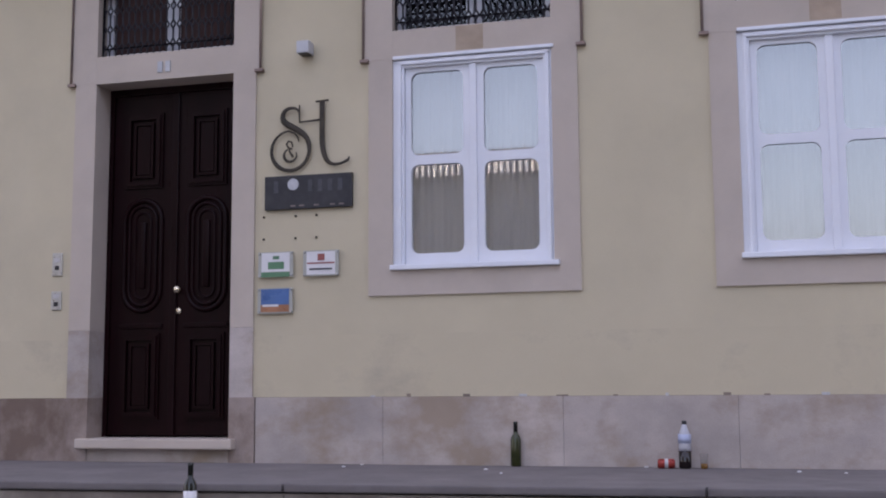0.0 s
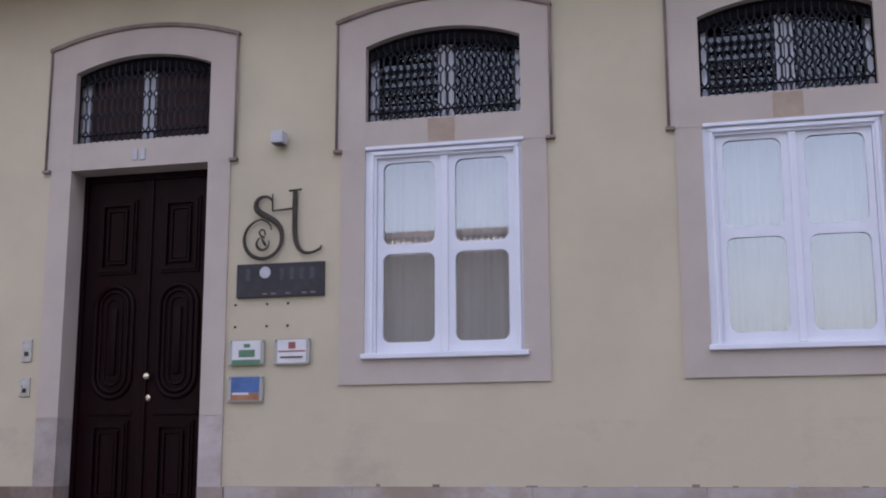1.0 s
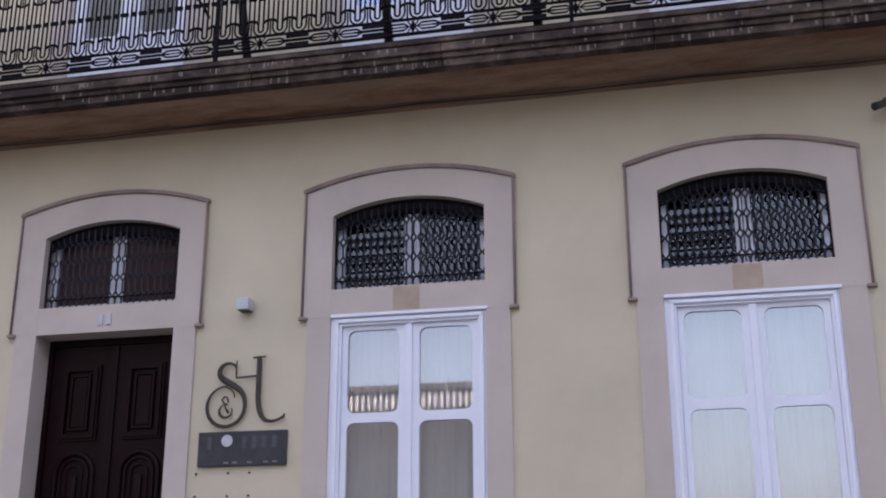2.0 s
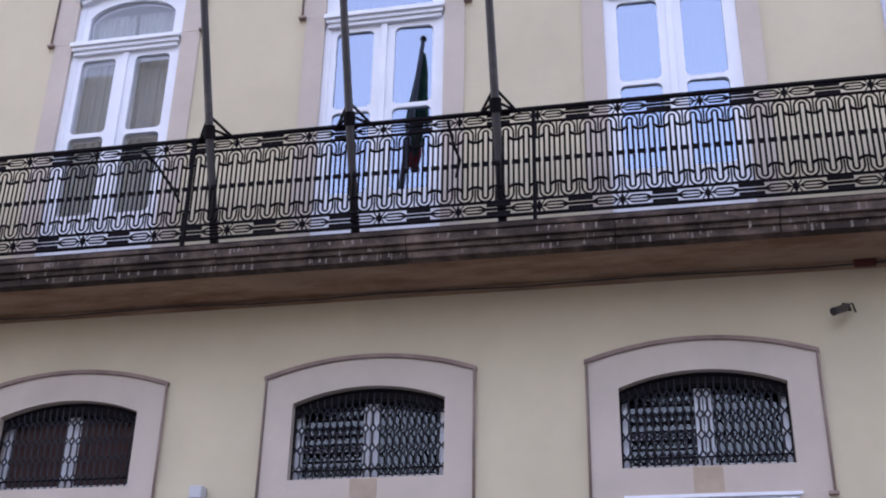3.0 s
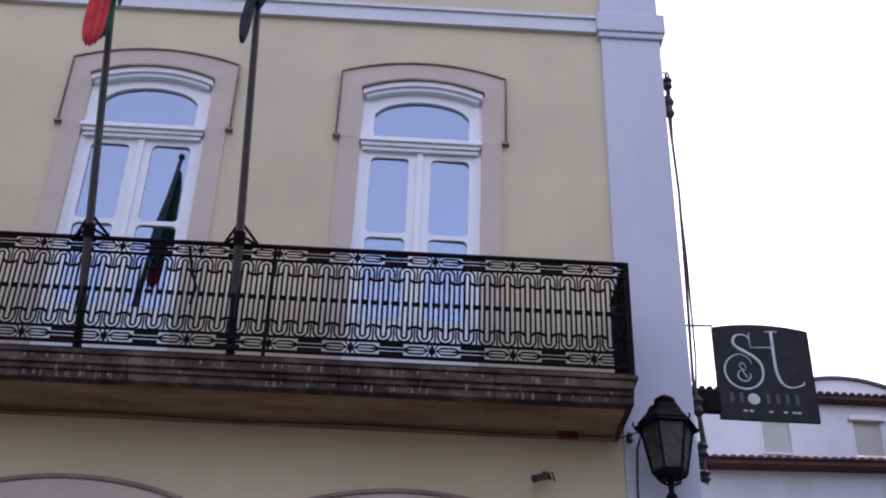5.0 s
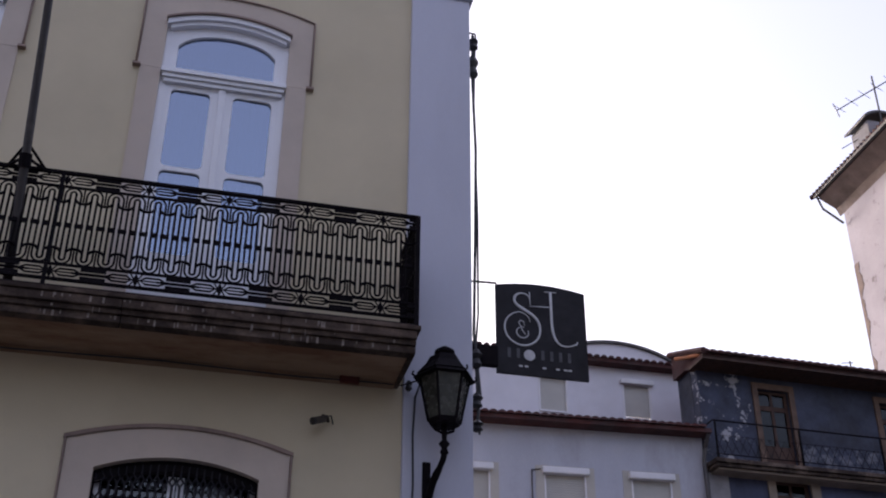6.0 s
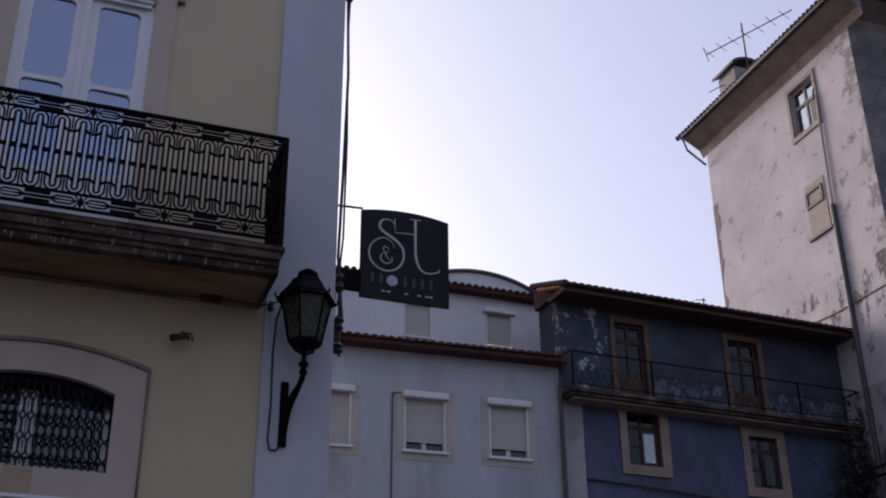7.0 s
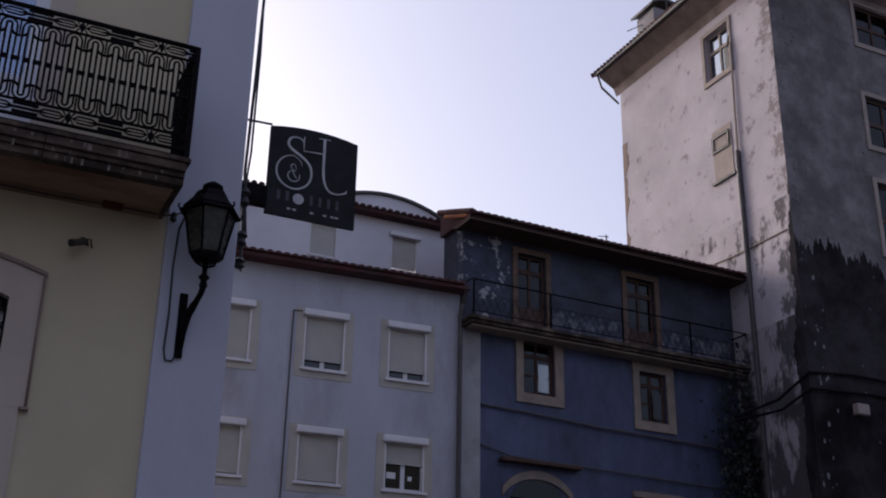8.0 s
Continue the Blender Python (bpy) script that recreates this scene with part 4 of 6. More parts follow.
BALUSTER, BAND_T, BAND_B = loop_mesh(), band_mesh(0.108), band_mesh(0.112)
PITCH = 0.157
for i in range(63):
    x = 1.83 - i * PITCH
    if x > XB0:
        part("baluster", BALUSTER, IRON, rail).location = (x, 0, 0)
for i in range(4):
    o = part("baluster", BALUSTER, IRON, rail)
    o.matrix_basis = pose(XR, 0.1 + i * PITCH, 0, 0, 0, 90)
for i in range(18):
    x = 1.7 - i * 0.612
    if x > XB0 + 0.3:
        part("band_ornament", BAND_T, IRON, rail).location = (x, 0, ZT - 0.062)
        part("band_ornament", BAND_B, IRON, rail).location = (x, 0, 0.144)
for x in (-8.9, -6.35, -3.56, -0.78):
    part("post", boxes((x - 0.014, x + 0.014, -0.016, 0.016, -0.02, ZT)), IRON, rail)
part("corner_post", boxes((XR - 0.018, XR + 0.018, -0.018, 0.018, -0.02, ZT + 0.01)), IRON, rail)
# added sheet gives the dark mass of side bars seen at a slant
part("side_plate", boxes((XR + 0.005, XR + 0.01, 0.06, 0.5, 0.08, ZT)), IRON, rail, "added dark sheet for the crowded side bars")
part("stay", tube(bmesh.new(), [(-1.46, 0.02, ZT - 0.02), (-1.42, 0.06, 0.78), (-1.37, 0.08, 0.64), (-1.4, 0.1, 0.5)], 0.013, 5), IRON, rail)
part("stay", tube(bmesh.new(), [(-4.02, 0.02, ZT - 0.03), (-3.9, 0.1, 0.82), (-3.78, 0.2, 0.64), (-3.74, 0.22, 0.55)], 0.013, 5), IRON, rail)

# ---------------------------------------------------------------- balcony windows


def high_window(name, cx, curtain):
    w = thing(name, (cx, 0, 4.91), "tall white french window with rounded panes on the balcony", "window", kind="structure")
    top = arc(0.56, 3.205, 3.33)
    fan = arc(0.44, 3.03, 3.145)
    part("window_frame", boxes((-0.56, -0.5, 0.02, 0.16, 0, 3.2), (0.5, 0.56, 0.02, 0.16, 0, 3.2)), WHITE, w)
    bm = strip(bmesh.new(), span(-0.56, 0.56, 18), lambda x: top(x) - 0.055, lambda x: top(x) + 0.0, -0.06, 0.16)
    part("cornice", bm, WHITE, w)
    bm = strip(bmesh.new(), span(-0.53, 0.53, 18), lambda x: top(x) - 0.095, lambda x: top(x) - 0.056, -0.03, 0.16)
    part("cornice_step", bm, WHITE, w)
    part("cornice_cap", strip(bmesh.new(), span(-0.575, 0.575, 18), lambda x: top(x * 0.974) - 0.004, lambda x: top(x * 0.974) + 0.016, -0.085, 0.0), BEAD, w)
    part("transom", boxes((-0.56, 0.56, -0.06, 0.14, 2.61, 2.655), (-0.545, 0.545, -0.035, 0.14, 2.57, 2.61), (-0.53, 0.53, -0.012, 0.14, 2.53, 2.57), bevel=0.006), WHITE, w)
    hd = [x for x in span(-0.44, 0.44, 16)]
    part("fanlight_frame", strip(bmesh.new(), hd, lambda x: fan(x) - (0.05 * (abs(x) / 0.44) ** 8), lambda x: top(x) - 0.09, 0.03, 0.12), WHITE, w)
    part("fanlight_rail", boxes((-0.5, 0.5, 0.03, 0.12, 2.655, 2.71), (-0.5, -0.44, 0.03, 0.12, 2.71, 3.16), (0.44, 0.5, 0.03, 0.12, 2.71, 3.16)), WHITE, w)
    part("pane", strip(bmesh.new(), hd, lambda x: 2.7, lambda x: fan(x) + 0.02, 0.06, 0.064), NETGLASS if curtain else UPGLASS, w).visible_shadow = False
    for sx in (-1, 1):
        leaf = thing("casement", (0, 0, 0))
        leaf.parent = w
        a, b = (-0.5, -0.002) if sx < 0 else (0.002, 0.5)
        pa, pb = (-0.448, -0.1) if sx < 0 else (0.1, 0.448)
        cuts = (0.0, 0.78, 1.64, 2.53)
        for k in range(3):
            z0, z1 = cuts[k], cuts[k + 1]
            hole = (pa, pb, z0 + (0.45 if k == 0 else 0.022), z1 - (0.05 if k == 2 else 0.022))
            if k == 0:
                part("leaf_panel", boxes((a, b, 0.03, 0.08, z0, z1), (pa, pb, 0.02, 0.04, z0 + 0.12, z1 - 0.1), bevel=0.006), WHITE, leaf)
                continue
            part("leaf_frame", ring(bmesh.new(), (a, b, z0, z1), hole, 0.05, 0.03, 0.125), WHITE, leaf)
            hw = (pb - pa) / 2 + 0.015
            pane = part("pane", boxes((-hw, hw, -0.002, 0.002, hole[2] - 0.02, hole[3] + 0.02)), UPGLASS if not curtain else NETGLASS, leaf)
            pane.matrix_basis = pose((pa + pb) / 2, 0.055, 0, 0, 0, 1.8 if sx > 0 else 0.4)
            pane.visible_shadow = False
    part("meeting_bead", boxes((-0.03, 0.03, 0.008, 0.03, 0.0, 2.53), bevel=0.006), WHITE, w)
    for sx in (-1, 1):
        a, b = sorted((sx * 0.02, sx * 0.52))
        c = part("curtain", wavy(bmesh.new(), a, b, 0.02, 3.05, 0.0, 0.015, 7, 48), GREYCURTAIN)
        c.location = (cx, 0.15 if curtain else 0.22, 4.92)
        tagged(c, "grey net curtain hanging behind the balcony window", "curtain", "balcony curtains")


for k, cx in enumerate(UPPER):
    high_window("balcony_window_%d" % (k + 1), cx, k == 0)

# ---------------------------------------------------------------- flagpoles and flags
LEAN = math.tan(radians(22))


def pole_point(x, u):
    return (x, -0.455 - LEAN * u, 4.91 + u)


def flagpole(x, label):
    f = thing("flagpole", (x, -0.455, 4.91), label, "flagpole", "flagpoles on the balcony")
    pts = [(0, -LEAN * u, u) for u in span(0.0, 3.85, 8)]
    part("pole", tube(bmesh.new(), pts, [0.037 - 0.0016 * i for i in range(9)], 10), POLE, f, smooth=True)
    part("collar", tube(bmesh.new(), [(0, -LEAN * 0.92, 0.92), (0, -LEAN * 1.02, 1.02)], 0.048, 10), IRON, f)
    part("ball", lathe(bmesh.new(), [(0.006, -0.04), (0.03, -0.025), (0.04, 0.0), (0.03, 0.03), (0.006, 0.04)], 10, (0, -LEAN * 3.88, 3.88)), POLE, f, smooth=True)
    part("shoe", boxes((-0.07, 0.07, -0.06, 0.06, 0.0, 0.035), bevel=0.008), IRON, f)
    for s in (-1, 1):
        part("brace", tube(bmesh.new(), [(0, -LEAN * 1.1, 1.1), (s * 0.15, -0.245, 0.985)], 0.012, 6), IRON, f)
        part("stay", tube(bmesh.new(), [(0, -LEAN * 1.0, 1.0), (s * 0.17, -0.245, 0.98)], 0.013, 6), IRON, f)
    return f


POLES = (-3.38, -2.214, -1.054)
for x in POLES:
    flagpole(x, "slim dark flagpole leaning out from the balcony railing")


def flag(x, hang, pieces, label):
    """A limp flag in tight pleats that hangs from the tip of a leaning pole; hang: how far its foot swings back towards the
    house; pieces: offset, width, height of the hem, cloth, name, offset in depth, taper."""
    top = pole_point(x, 3.62)
    f = thing("flag", top, label, "flag", "flags on the balcony")
    rf = random.Random(int(-x * 100))
    for dx, wd, low, m, nm, dy, taper in pieces:
        bm = bmesh.new()
        n, hgt = 60, 16
        ph, tw = rf.uniform(0, 6), rf.uniform(-1.2, 1.2)
        hem = [rf.uniform(-0.02, 0.02) for _ in range(n)]
        vs = []
        for j in range(hgt + 1):
            v = j / hgt
            row = []
            for i in range(n):
                a = 6.28319 * i / n
                pleat = 0.74 + 0.19 * math.cos(7 * a + ph + tw * v) + 0.08 * math.cos(11 * a + 2 * ph - 2 * v)
                grow = 0.25 + 0.75 * v ** taper
                close = 1 - 0.45 * max(0.0, (v - 0.88) / 0.12) ** 2
                rr = wd * grow * close * pleat * (1 + 0.07 * math.sin(9 * v + ph))
                z = (low - top[2]) * v - (0.06 * math.cos(a + ph) + hem[i]) * v ** 6
                y = hang * min(1.0, 1.4 * v) + dy * v + 0.55 * rr * math.sin(a)
                row.append(bm.verts.new((dx * (0.25 + 0.75 * v) + 0.012 * math.sin(5 * v + ph) + rr * math.cos(a), y, z)))
            vs.append(row)
        for j in range(hgt):
            for i in range(n):
                k = (i + 1) % n
                bm.faces.new((vs[j][i], vs[j][k], vs[j + 1][k], vs[j + 1][i]))
        bm.faces.new(vs[0])
        bm.faces.new(vs[-1][::-1])
        part(nm, bm, m, f, smooth=True)


flag(POLES[0], 0.42, [(0.0, 0.075, 7.32, FLAGYELLOW, "yellow_cloth", -0.03, 0.7), (0.1, 0.07, 7.27, FLAGPURPLE, "purple_cloth", 0.0, 0.8), (0.07, 0.05, 7.28, FLAGYELLOW, "yellow_fold", -0.05, 1.0), (0.07, 0.04, 7.04, RUST, "red_tip", 0.0, 0.6)], "limp yellow and purple flag wrapped round its pole")
flag(POLES[1], 0.2, [(-0.02, 0.095, 7.0, FLAGRED, "red_cloth", -0.04, 0.55), (0.11, 0.05, 7.48, FLAGGREEN, "green_cloth", 0.0, 0.7), (-0.0, 0.105, 7.14, FLAGGREEN, "green_fold", 0.05, 0.75)], "limp red and green flag on the middle pole")
flag(POLES[2], 0.2, [(-0.045, 0.05, 7.17, FLAGNAVY, "navy_cloth", 0.0, 0.6), (0.03, 0.08, 7.55, FLAGNAVY, "navy_fold", 0.0, 0.7)], "limp dark navy flag on its pole")

# ---------------------------------------------------------------- corner: lantern, camera, cables, hanging sign
cctv = thing("security_camera", (1.38, 0.0, 4.35), "small beige security camera on the wall", "camera")
part("housing", tube(bmesh.new(), [(-0.07, -0.15, -0.045), (0.02, -0.1, 0.0)], 0.029, 10), BEIGE, cctv)
part("lens", tube(bmesh.new(), [(-0.083, -0.157, -0.0515), (-0.069, -0.149, -0.0445)], 0.031, 10), BLACK, cctv)
part("arm", tube(bmesh.new(), [(0.0, -0.12, 0.015), (0.04, -0.06, 0.035), (0.06, 0.0, 0.02)], 0.014, 6), BRONZE, cctv)
part("wire", tube(bmesh.new(), [(0.03, -0.1, 0.02), (0.075, -0.06, 0.045), (0.1, 0.0, 0.0)], 0.006, 5), BLACK, cctv)

LX, LY = 2.295, -0.36
lamp = thing("street_lantern", (LX, LY, 4.30), "old black street lantern with dusty glass on a wall bracket", "lamp")


def frustum(bm, w0, w1, z0, z1, n=6, turn=0.0):
    a = [[bm.verts.new((w * math.cos(6.28319 * (k + turn) / n), w * math.sin(6.28319 * (k + turn) / n), z)) for k in range(n)] for w, z in ((w0, z0), (w1, z1))]
    for k in range(n):
        j = (k + 1) % n
        bm.faces.new((a[0][k], a[0][j], a[1][j], a[1][k]))
    bm.faces.new(a[0][::-1])
    bm.faces.new(a[1])
    return bm


for k in range(6):
    a0, a1 = 6.28319 * k / 6, 6.28319 * (k + 1) / 6
    bm = bmesh.new()
    q = [Vector((r * math.cos(a), r * math.sin(a), z)) for r, a, z in ((0.125, a0, 0.02), (0.125, a1, 0.02), (0.2, a1, 0.37), (0.2, a0, 0.37))]
    inner = [v * 0.97 for v in q]
    vs = [bm.verts.new(v) for v in q + inner]
    for f in ((0, 1, 2, 3), (7, 6, 5, 4), (0, 4, 5, 1), (1, 5, 6, 2), (2, 6, 7, 3), (3, 7, 4, 0)):
        bm.faces.new([vs[i] for i in f])
    part("pane", bm, LAMPGLASS, lamp, "dusty lantern pane")
    part("rib", tube(bmesh.new(), [(0.128 * math.cos(a0), 0.128 * math.sin(a0), 0.0), (0.206 * math.cos(a0), 0.206 * math.sin(a0), 0.38)], 0.01, 5), IRON, lamp)
part("base_ring", frustum(bmesh.new(), 0.12, 0.135, -0.02, 0.02), IRON, lamp)
bm = frustum(bmesh.new(), 0.255, 0.21, 0.36, 0.4)
frustum(bm, 0.225, 0.15, 0.4, 0.49)
frustum(bm, 0.15, 0.12, 0.49, 0.55)
part("hood", bm, IRON, lamp)
bm = lathe(bmesh.new(), [(0.05, 0.55), (0.06, 0.57), (0.085, 0.585), (0.08, 0.61), (0.05, 0.63), (0.02, 0.65)], 12)
part("finial", bm, IRON, lamp, smooth=True)
for k in range(6):
    a0 = 6.28319 * k / 6
    part("hook", tube(bmesh.new(), [(0.22 * math.cos(a0), 0.22 * math.sin(a0), 0.36), (0.26 * math.cos(a0), 0.26 * math.sin(a0), 0.385), (0.25 * math.cos(a0), 0.25 * math.sin(a0), 0.41)], 0.009, 5), IRON, lamp)
part("cradle", tube(bmesh.new(), [(-0.08, 0, -0.01), (-0.07, 0, -0.06), (0, 0, -0.09), (0.07, 0, -0.06), (0.08, 0, -0.01)], 0.012, 6), IRON, lamp)
part("stem", lathe(bmesh.new(), [(0.02, -0.26), (0.035, -0.24), (0.022, -0.2), (0.045, -0.17), (0.02, -0.14), (0.025, -0.02)], 10), IRON, lamp, smooth=True)
part("arm", tube(bmesh.new(), bez((0, 0, -0.24), (0, 0.02, -0.36), (-0.05, 0.26, -0.3), (-0.07, 0.29, -0.66), 10), [0.024] * 5 + [0.03] * 6, 8), IRON, lamp, smooth=True)
part("wall_plate", boxes((-0.105, -0.04, 0.285, 0.315, -0.75, -0.22), bevel=0.008), IRON, lamp)
part("scroll", tube(bmesh.new(), [(-0.05, 0.28, -0.36), (-0.02, 0.16, -0.4), (0.0, 0.1, -0.33), (-0.01, 0.14, -0.29)], 0.012, 6), IRON, lamp)

wire = thing("cable", (0, 0, 0), "thin dark cable clipped to the corner pilaster", "cable")
part("run", tube(bmesh.new(), [(2.2, -0.06, 3.56), (2.18, -0.058, 3.52), (2.13, -0.056, 3.52), (2.11, -0.056, 3.6), (2.12, -0.056, 3.9), (2.11, -0.056, 4.3), (2.125, -0.056, 4.62), (2.16, -0.08, 4.74)], 0.009, 5), BLACK, wire)
wire = thing("cable", (0, 0, 0), "dark cable along the foot of the balcony", "cable", "cables")
pts = [(-6.5 + i * 0.55, -0.08 - 0.004 * (i % 3), 4.7 + 0.012 * math.sin(i * 1.7)) for i in range(16)] + [(2.0, -0.06, 4.71), (2.1, -0.2, 4.7)]
part("run", tube(bmesh.new(), pts, 0.007, 5), BLACK, wire)
part("junction", boxes((1.5, 1.66, -0.11, -0.07, 4.67, 4.735), bevel=0.015), RUST, wire, "rusty junction box")
part("insulator", lathe(bmesh.new(), [(0.012, 0), (0.03, 0.02), (0.022, 0.05), (0.03, 0.06), (0.012, 0.09)], 8, (2.06, -0.1, 4.65)), BLACK, wire)

riser = thing("cable_riser", (2.64, 0.06, 0.0), "bundle of black cables up the corner of the house", "cable")
part("run", tube(bmesh.new(), [(0.03, 0, 4.5), (0.06, 0, 4.75), (0.01, 0.0, 5.3), (0.03, 0, 6.2), (0.045, 0, 7.2), (0.02, 0, 8.0), (0.025, 0, 8.6)], 0.014, 6), BLACK, riser)
part("run", tube(bmesh.new(), [(0.05, 0, 4.4), (0.02, 0, 5.1), (0.05, 0, 5.5), (0.055, 0, 6.5), (0.03, 0, 7.7), (0.05, 0, 8.5)], 0.01, 6), BLACK, riser)
for z, h in ((8.05, 0.28), (8.4, 0.16), (4.98, 0.18), (4.62, 0.14), (4.42, 0.1)):
    part("clamp", lathe(bmesh.new(), [(0.02, 0), (0.05, h * 0.2), (0.03, h * 0.5), (0.055, h * 0.7), (0.02, h)], 8, (0.03, 0, z)), BLACK, riser)
part("loop", tube(bmesh.new(), [(0.0, 0, 8.3), (0.07, 0, 8.45), (0.05, 0, 8.62), (-0.01, 0, 8.62)], 0.01, 5), BLACK, riser)

sgn = thing("hanging_sign", (3.268, 0.1, 4.985), "dark hanging sign with pale curled emblem and a curved top", "sign")
topc = arc(0.41, 0.84, 0.885)
part("board", strip(bmesh.new(), span(-0.41, 0.41, 14), lambda x: 0.0, topc, -0.015, 0.015), SIGNBLACK, sgn)
emblem("emblem", PALE, 0.62, (-0.02, -0.018, 0.55), 1.04, sgn)
part("dot", lathe(bmesh.new(), [(0.05, 0), (0.05, 0.004)], 18), PALE, sgn).matrix_basis = pose(-0.12, -0.015, 0.185, 90)
for dx in (-0.3, -0.22, 0.0, 0.08, 0.16, 0.24):
    part("bar", boxes((dx - 0.014, dx + 0.014, -0.018, -0.014, 0.15, 0.24)), FADED, sgn)
for dx in (-0.2, -0.15, 0.01, 0.13, 0.2, 0.24):
    part("bar", boxes((dx - 0.016, dx + 0.016, -0.018, -0.014, 0.07, 0.085)), PALE, sgn)
part("top_arm", tube(bmesh.new(), [(-0.64, 0, 0.85), (-0.4, 0, 0.86)], 0.012, 6), IRON, sgn)
part("low_arm", boxes((-0.63, -0.4, -0.03, 0.03, 0.05, 0.24), bevel=0.01), IRON, sgn)

# ---------------------------------------------------------------- white apartment house beyond the corner
YA = 15.5


def tile_row(parent, x0, x1, y, z, step, r, depth, rise, material=None):
    """Half-round tiles that run up a roof slope; only their ends and backs show."""
    bm = bmesh.new()
    n = int((x1 - x0) / step)
    for i in range(n):
        x = x0 + (i + 0.5) * step
        a, b = [], []
        for k in range(6):
            t = math.pi * k / 5
            a.append(bm.verts.new((x + r * math.cos(t), y, z + r * 0.8 * math.sin(t))))
            b.append(bm.verts.new((x + r * math.cos(t), y + depth, z + rise + r * 0.8 * math.sin(t))))
        for k in range(5):
            bm.faces.new((a[k], a[k + 1], b[k + 1], b[k]))
        bm.faces.new(a)
    o = part("roof_tiles", bm, material or TILE, parent)
    tagged(o, kind="stuff")
    return o


flats = thing("apartment_house", (-0.13, YA + 0.56, 0.13), "pale grey-blue apartment house with roller shutters", "house")
flats.rotation_euler = (0, 0, radians(-3.4))
AW = [(6.45, 7.3), (8.55, 9.53), (10.6, 11.57)]
rows_a = [(8.4, 9.64, 0.21), (5.82, 6.9, 0.6)]
holes = [(a, b, z0, z1) for a, b in AW for z0, z1, _ in rows_a]
part("wall", holed(bmesh.new(), 2.0, 12.42, -0.3, 10.8, holes, 0, 0.3), A_WALL, flats)
part("wall", boxes((2.0, 2.3, 0.3, 8, -0.3, 10.8), (12.1, 12.4, 0.3, 8, -0.3, 10.8), (2.0, 12.4, 8, 8.3, -0.3, 10.8)), A_WALL, flats)
for ci, (a, b) in enumerate(AW):
    for ri, (z0, z1, gap) in enumerate(rows_a[:2]):
        if ri == 1 and ci < 2:
            gap = 0.05
        if ri == 0 and ci == 0:
            gap = 0.02
        w = thing("window", (a, 0, z0))
        w.parent = flats
        W, H = b - a, z1 - z0
        part("band", holed(bmesh.new(), -0.2, W + 0.2, -0.22, H + 0.2, [(0, W, 0, H)], -0.012, 0.02), A_BAND, w, "beige painted band")
        part("frame", holed(bmesh.new(), 0.0, W, 0.0, H, [(0.05, W / 2 - 0.05, 0.06, H), (W / 2 + 0.05, W - 0.05, 0.06, H)], 0.1, 0.16), BOXWHITE, w)
        part("guide", boxes((0.0, 0.035, -0.01, 0.1, 0, H)), BOXWHITE, w)
        part("guide", boxes((W - 0.035, W, -0.01, 0.1, 0, H)), BOXWHITE, w)
        part("sill", boxes((-0.06, W + 0.06, -0.08, 0.1, -0.06, 0.0)), BOXWHITE, w)
        part("shutter_box", boxes((-0.06, W + 0.06, -0.14, 0.06, H - 0.01, H + 0.15), bevel=0.03), BOXWHITE, w, "white shutter box")
        bm = bmesh.new()
        n = max(3, int((H - gap) / 0.055))
        prof = [(0.075, gap)]
        for i in range(n):
            za, st = gap + (H - gap) * i / n, (H - gap) / n
            prof += [(0.05, za), (0.05, za + st * 0.82), (0.06, za + st * 0.86), (0.06, za + st)]
        prof.append((0.075, H))
        ends = [[bm.verts.new((x, y, z)) for y, z in prof] for x in (0.035, W - 0.035)]
        m = len(prof)
        for i in range(m):
            bm.faces.new((ends[0][i], ends[0][(i + 1) % m], ends[1][(i + 1) % m], ends[1][i]))
        bm.faces.new(ends[0])
        bm.faces.new(ends[1][::-1])
        part("shutter", bm, SHUTTER, w, "beige slatted roller shutter")
        # opaque near-black pane carries the darkness of the room in its colour
        part("pane", boxes((0.05, W - 0.05, 0.125, 0.13, 0.05, H)), BLACKGLASS, w)
        if ri == 1 and ci == 2:
            part("notice", boxes((0.1, 0.32, 0.115, 0.122, 0.28, 0.42)), PAPER, w, "white sheet behind the pane")
            part("notice", boxes((0.62, 0.72, 0.115, 0.122, 0.26, 0.36)), PAPER, w)
# black sheet in place of unlit rooms behind the windows
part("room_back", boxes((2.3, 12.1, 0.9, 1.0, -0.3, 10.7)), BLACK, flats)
part("eave", boxes((2.0, 12.52, -0.42, 0.1, 10.76, 10.86)), TILE, flats)
tile_row(flats, 2.0, 12.55, -0.5, 10.86, 0.2, 0.09, 3.2, 0.95)
part("roof_deck", boxes((2.0, 12.5, -0.4, 3.0, 10.8, 10.86)), TILE, flats)
part("gutter_pipe", tube(bmesh.new(), [(12.45, -0.35, 10.75), (12.45, -0.1, 10.5), (12.4, -0.08, 10.2), (12.38, -0.08, 0.0)], 0.05, 8), ZINC, flats, "dark rain pipe")
part("cable", tube(bmesh.new(), [(8.26, -0.03, 9.72), (8.25, -0.03, 7.5), (8.24, -0.03, 5.0)], 0.018, 5), ZINC, flats)
part("cable", tube(bmesh.new(), [(8.26, -0.03, 9.72), (8.46, -0.03, 9.74)], 0.014, 5), ZINC, flats)

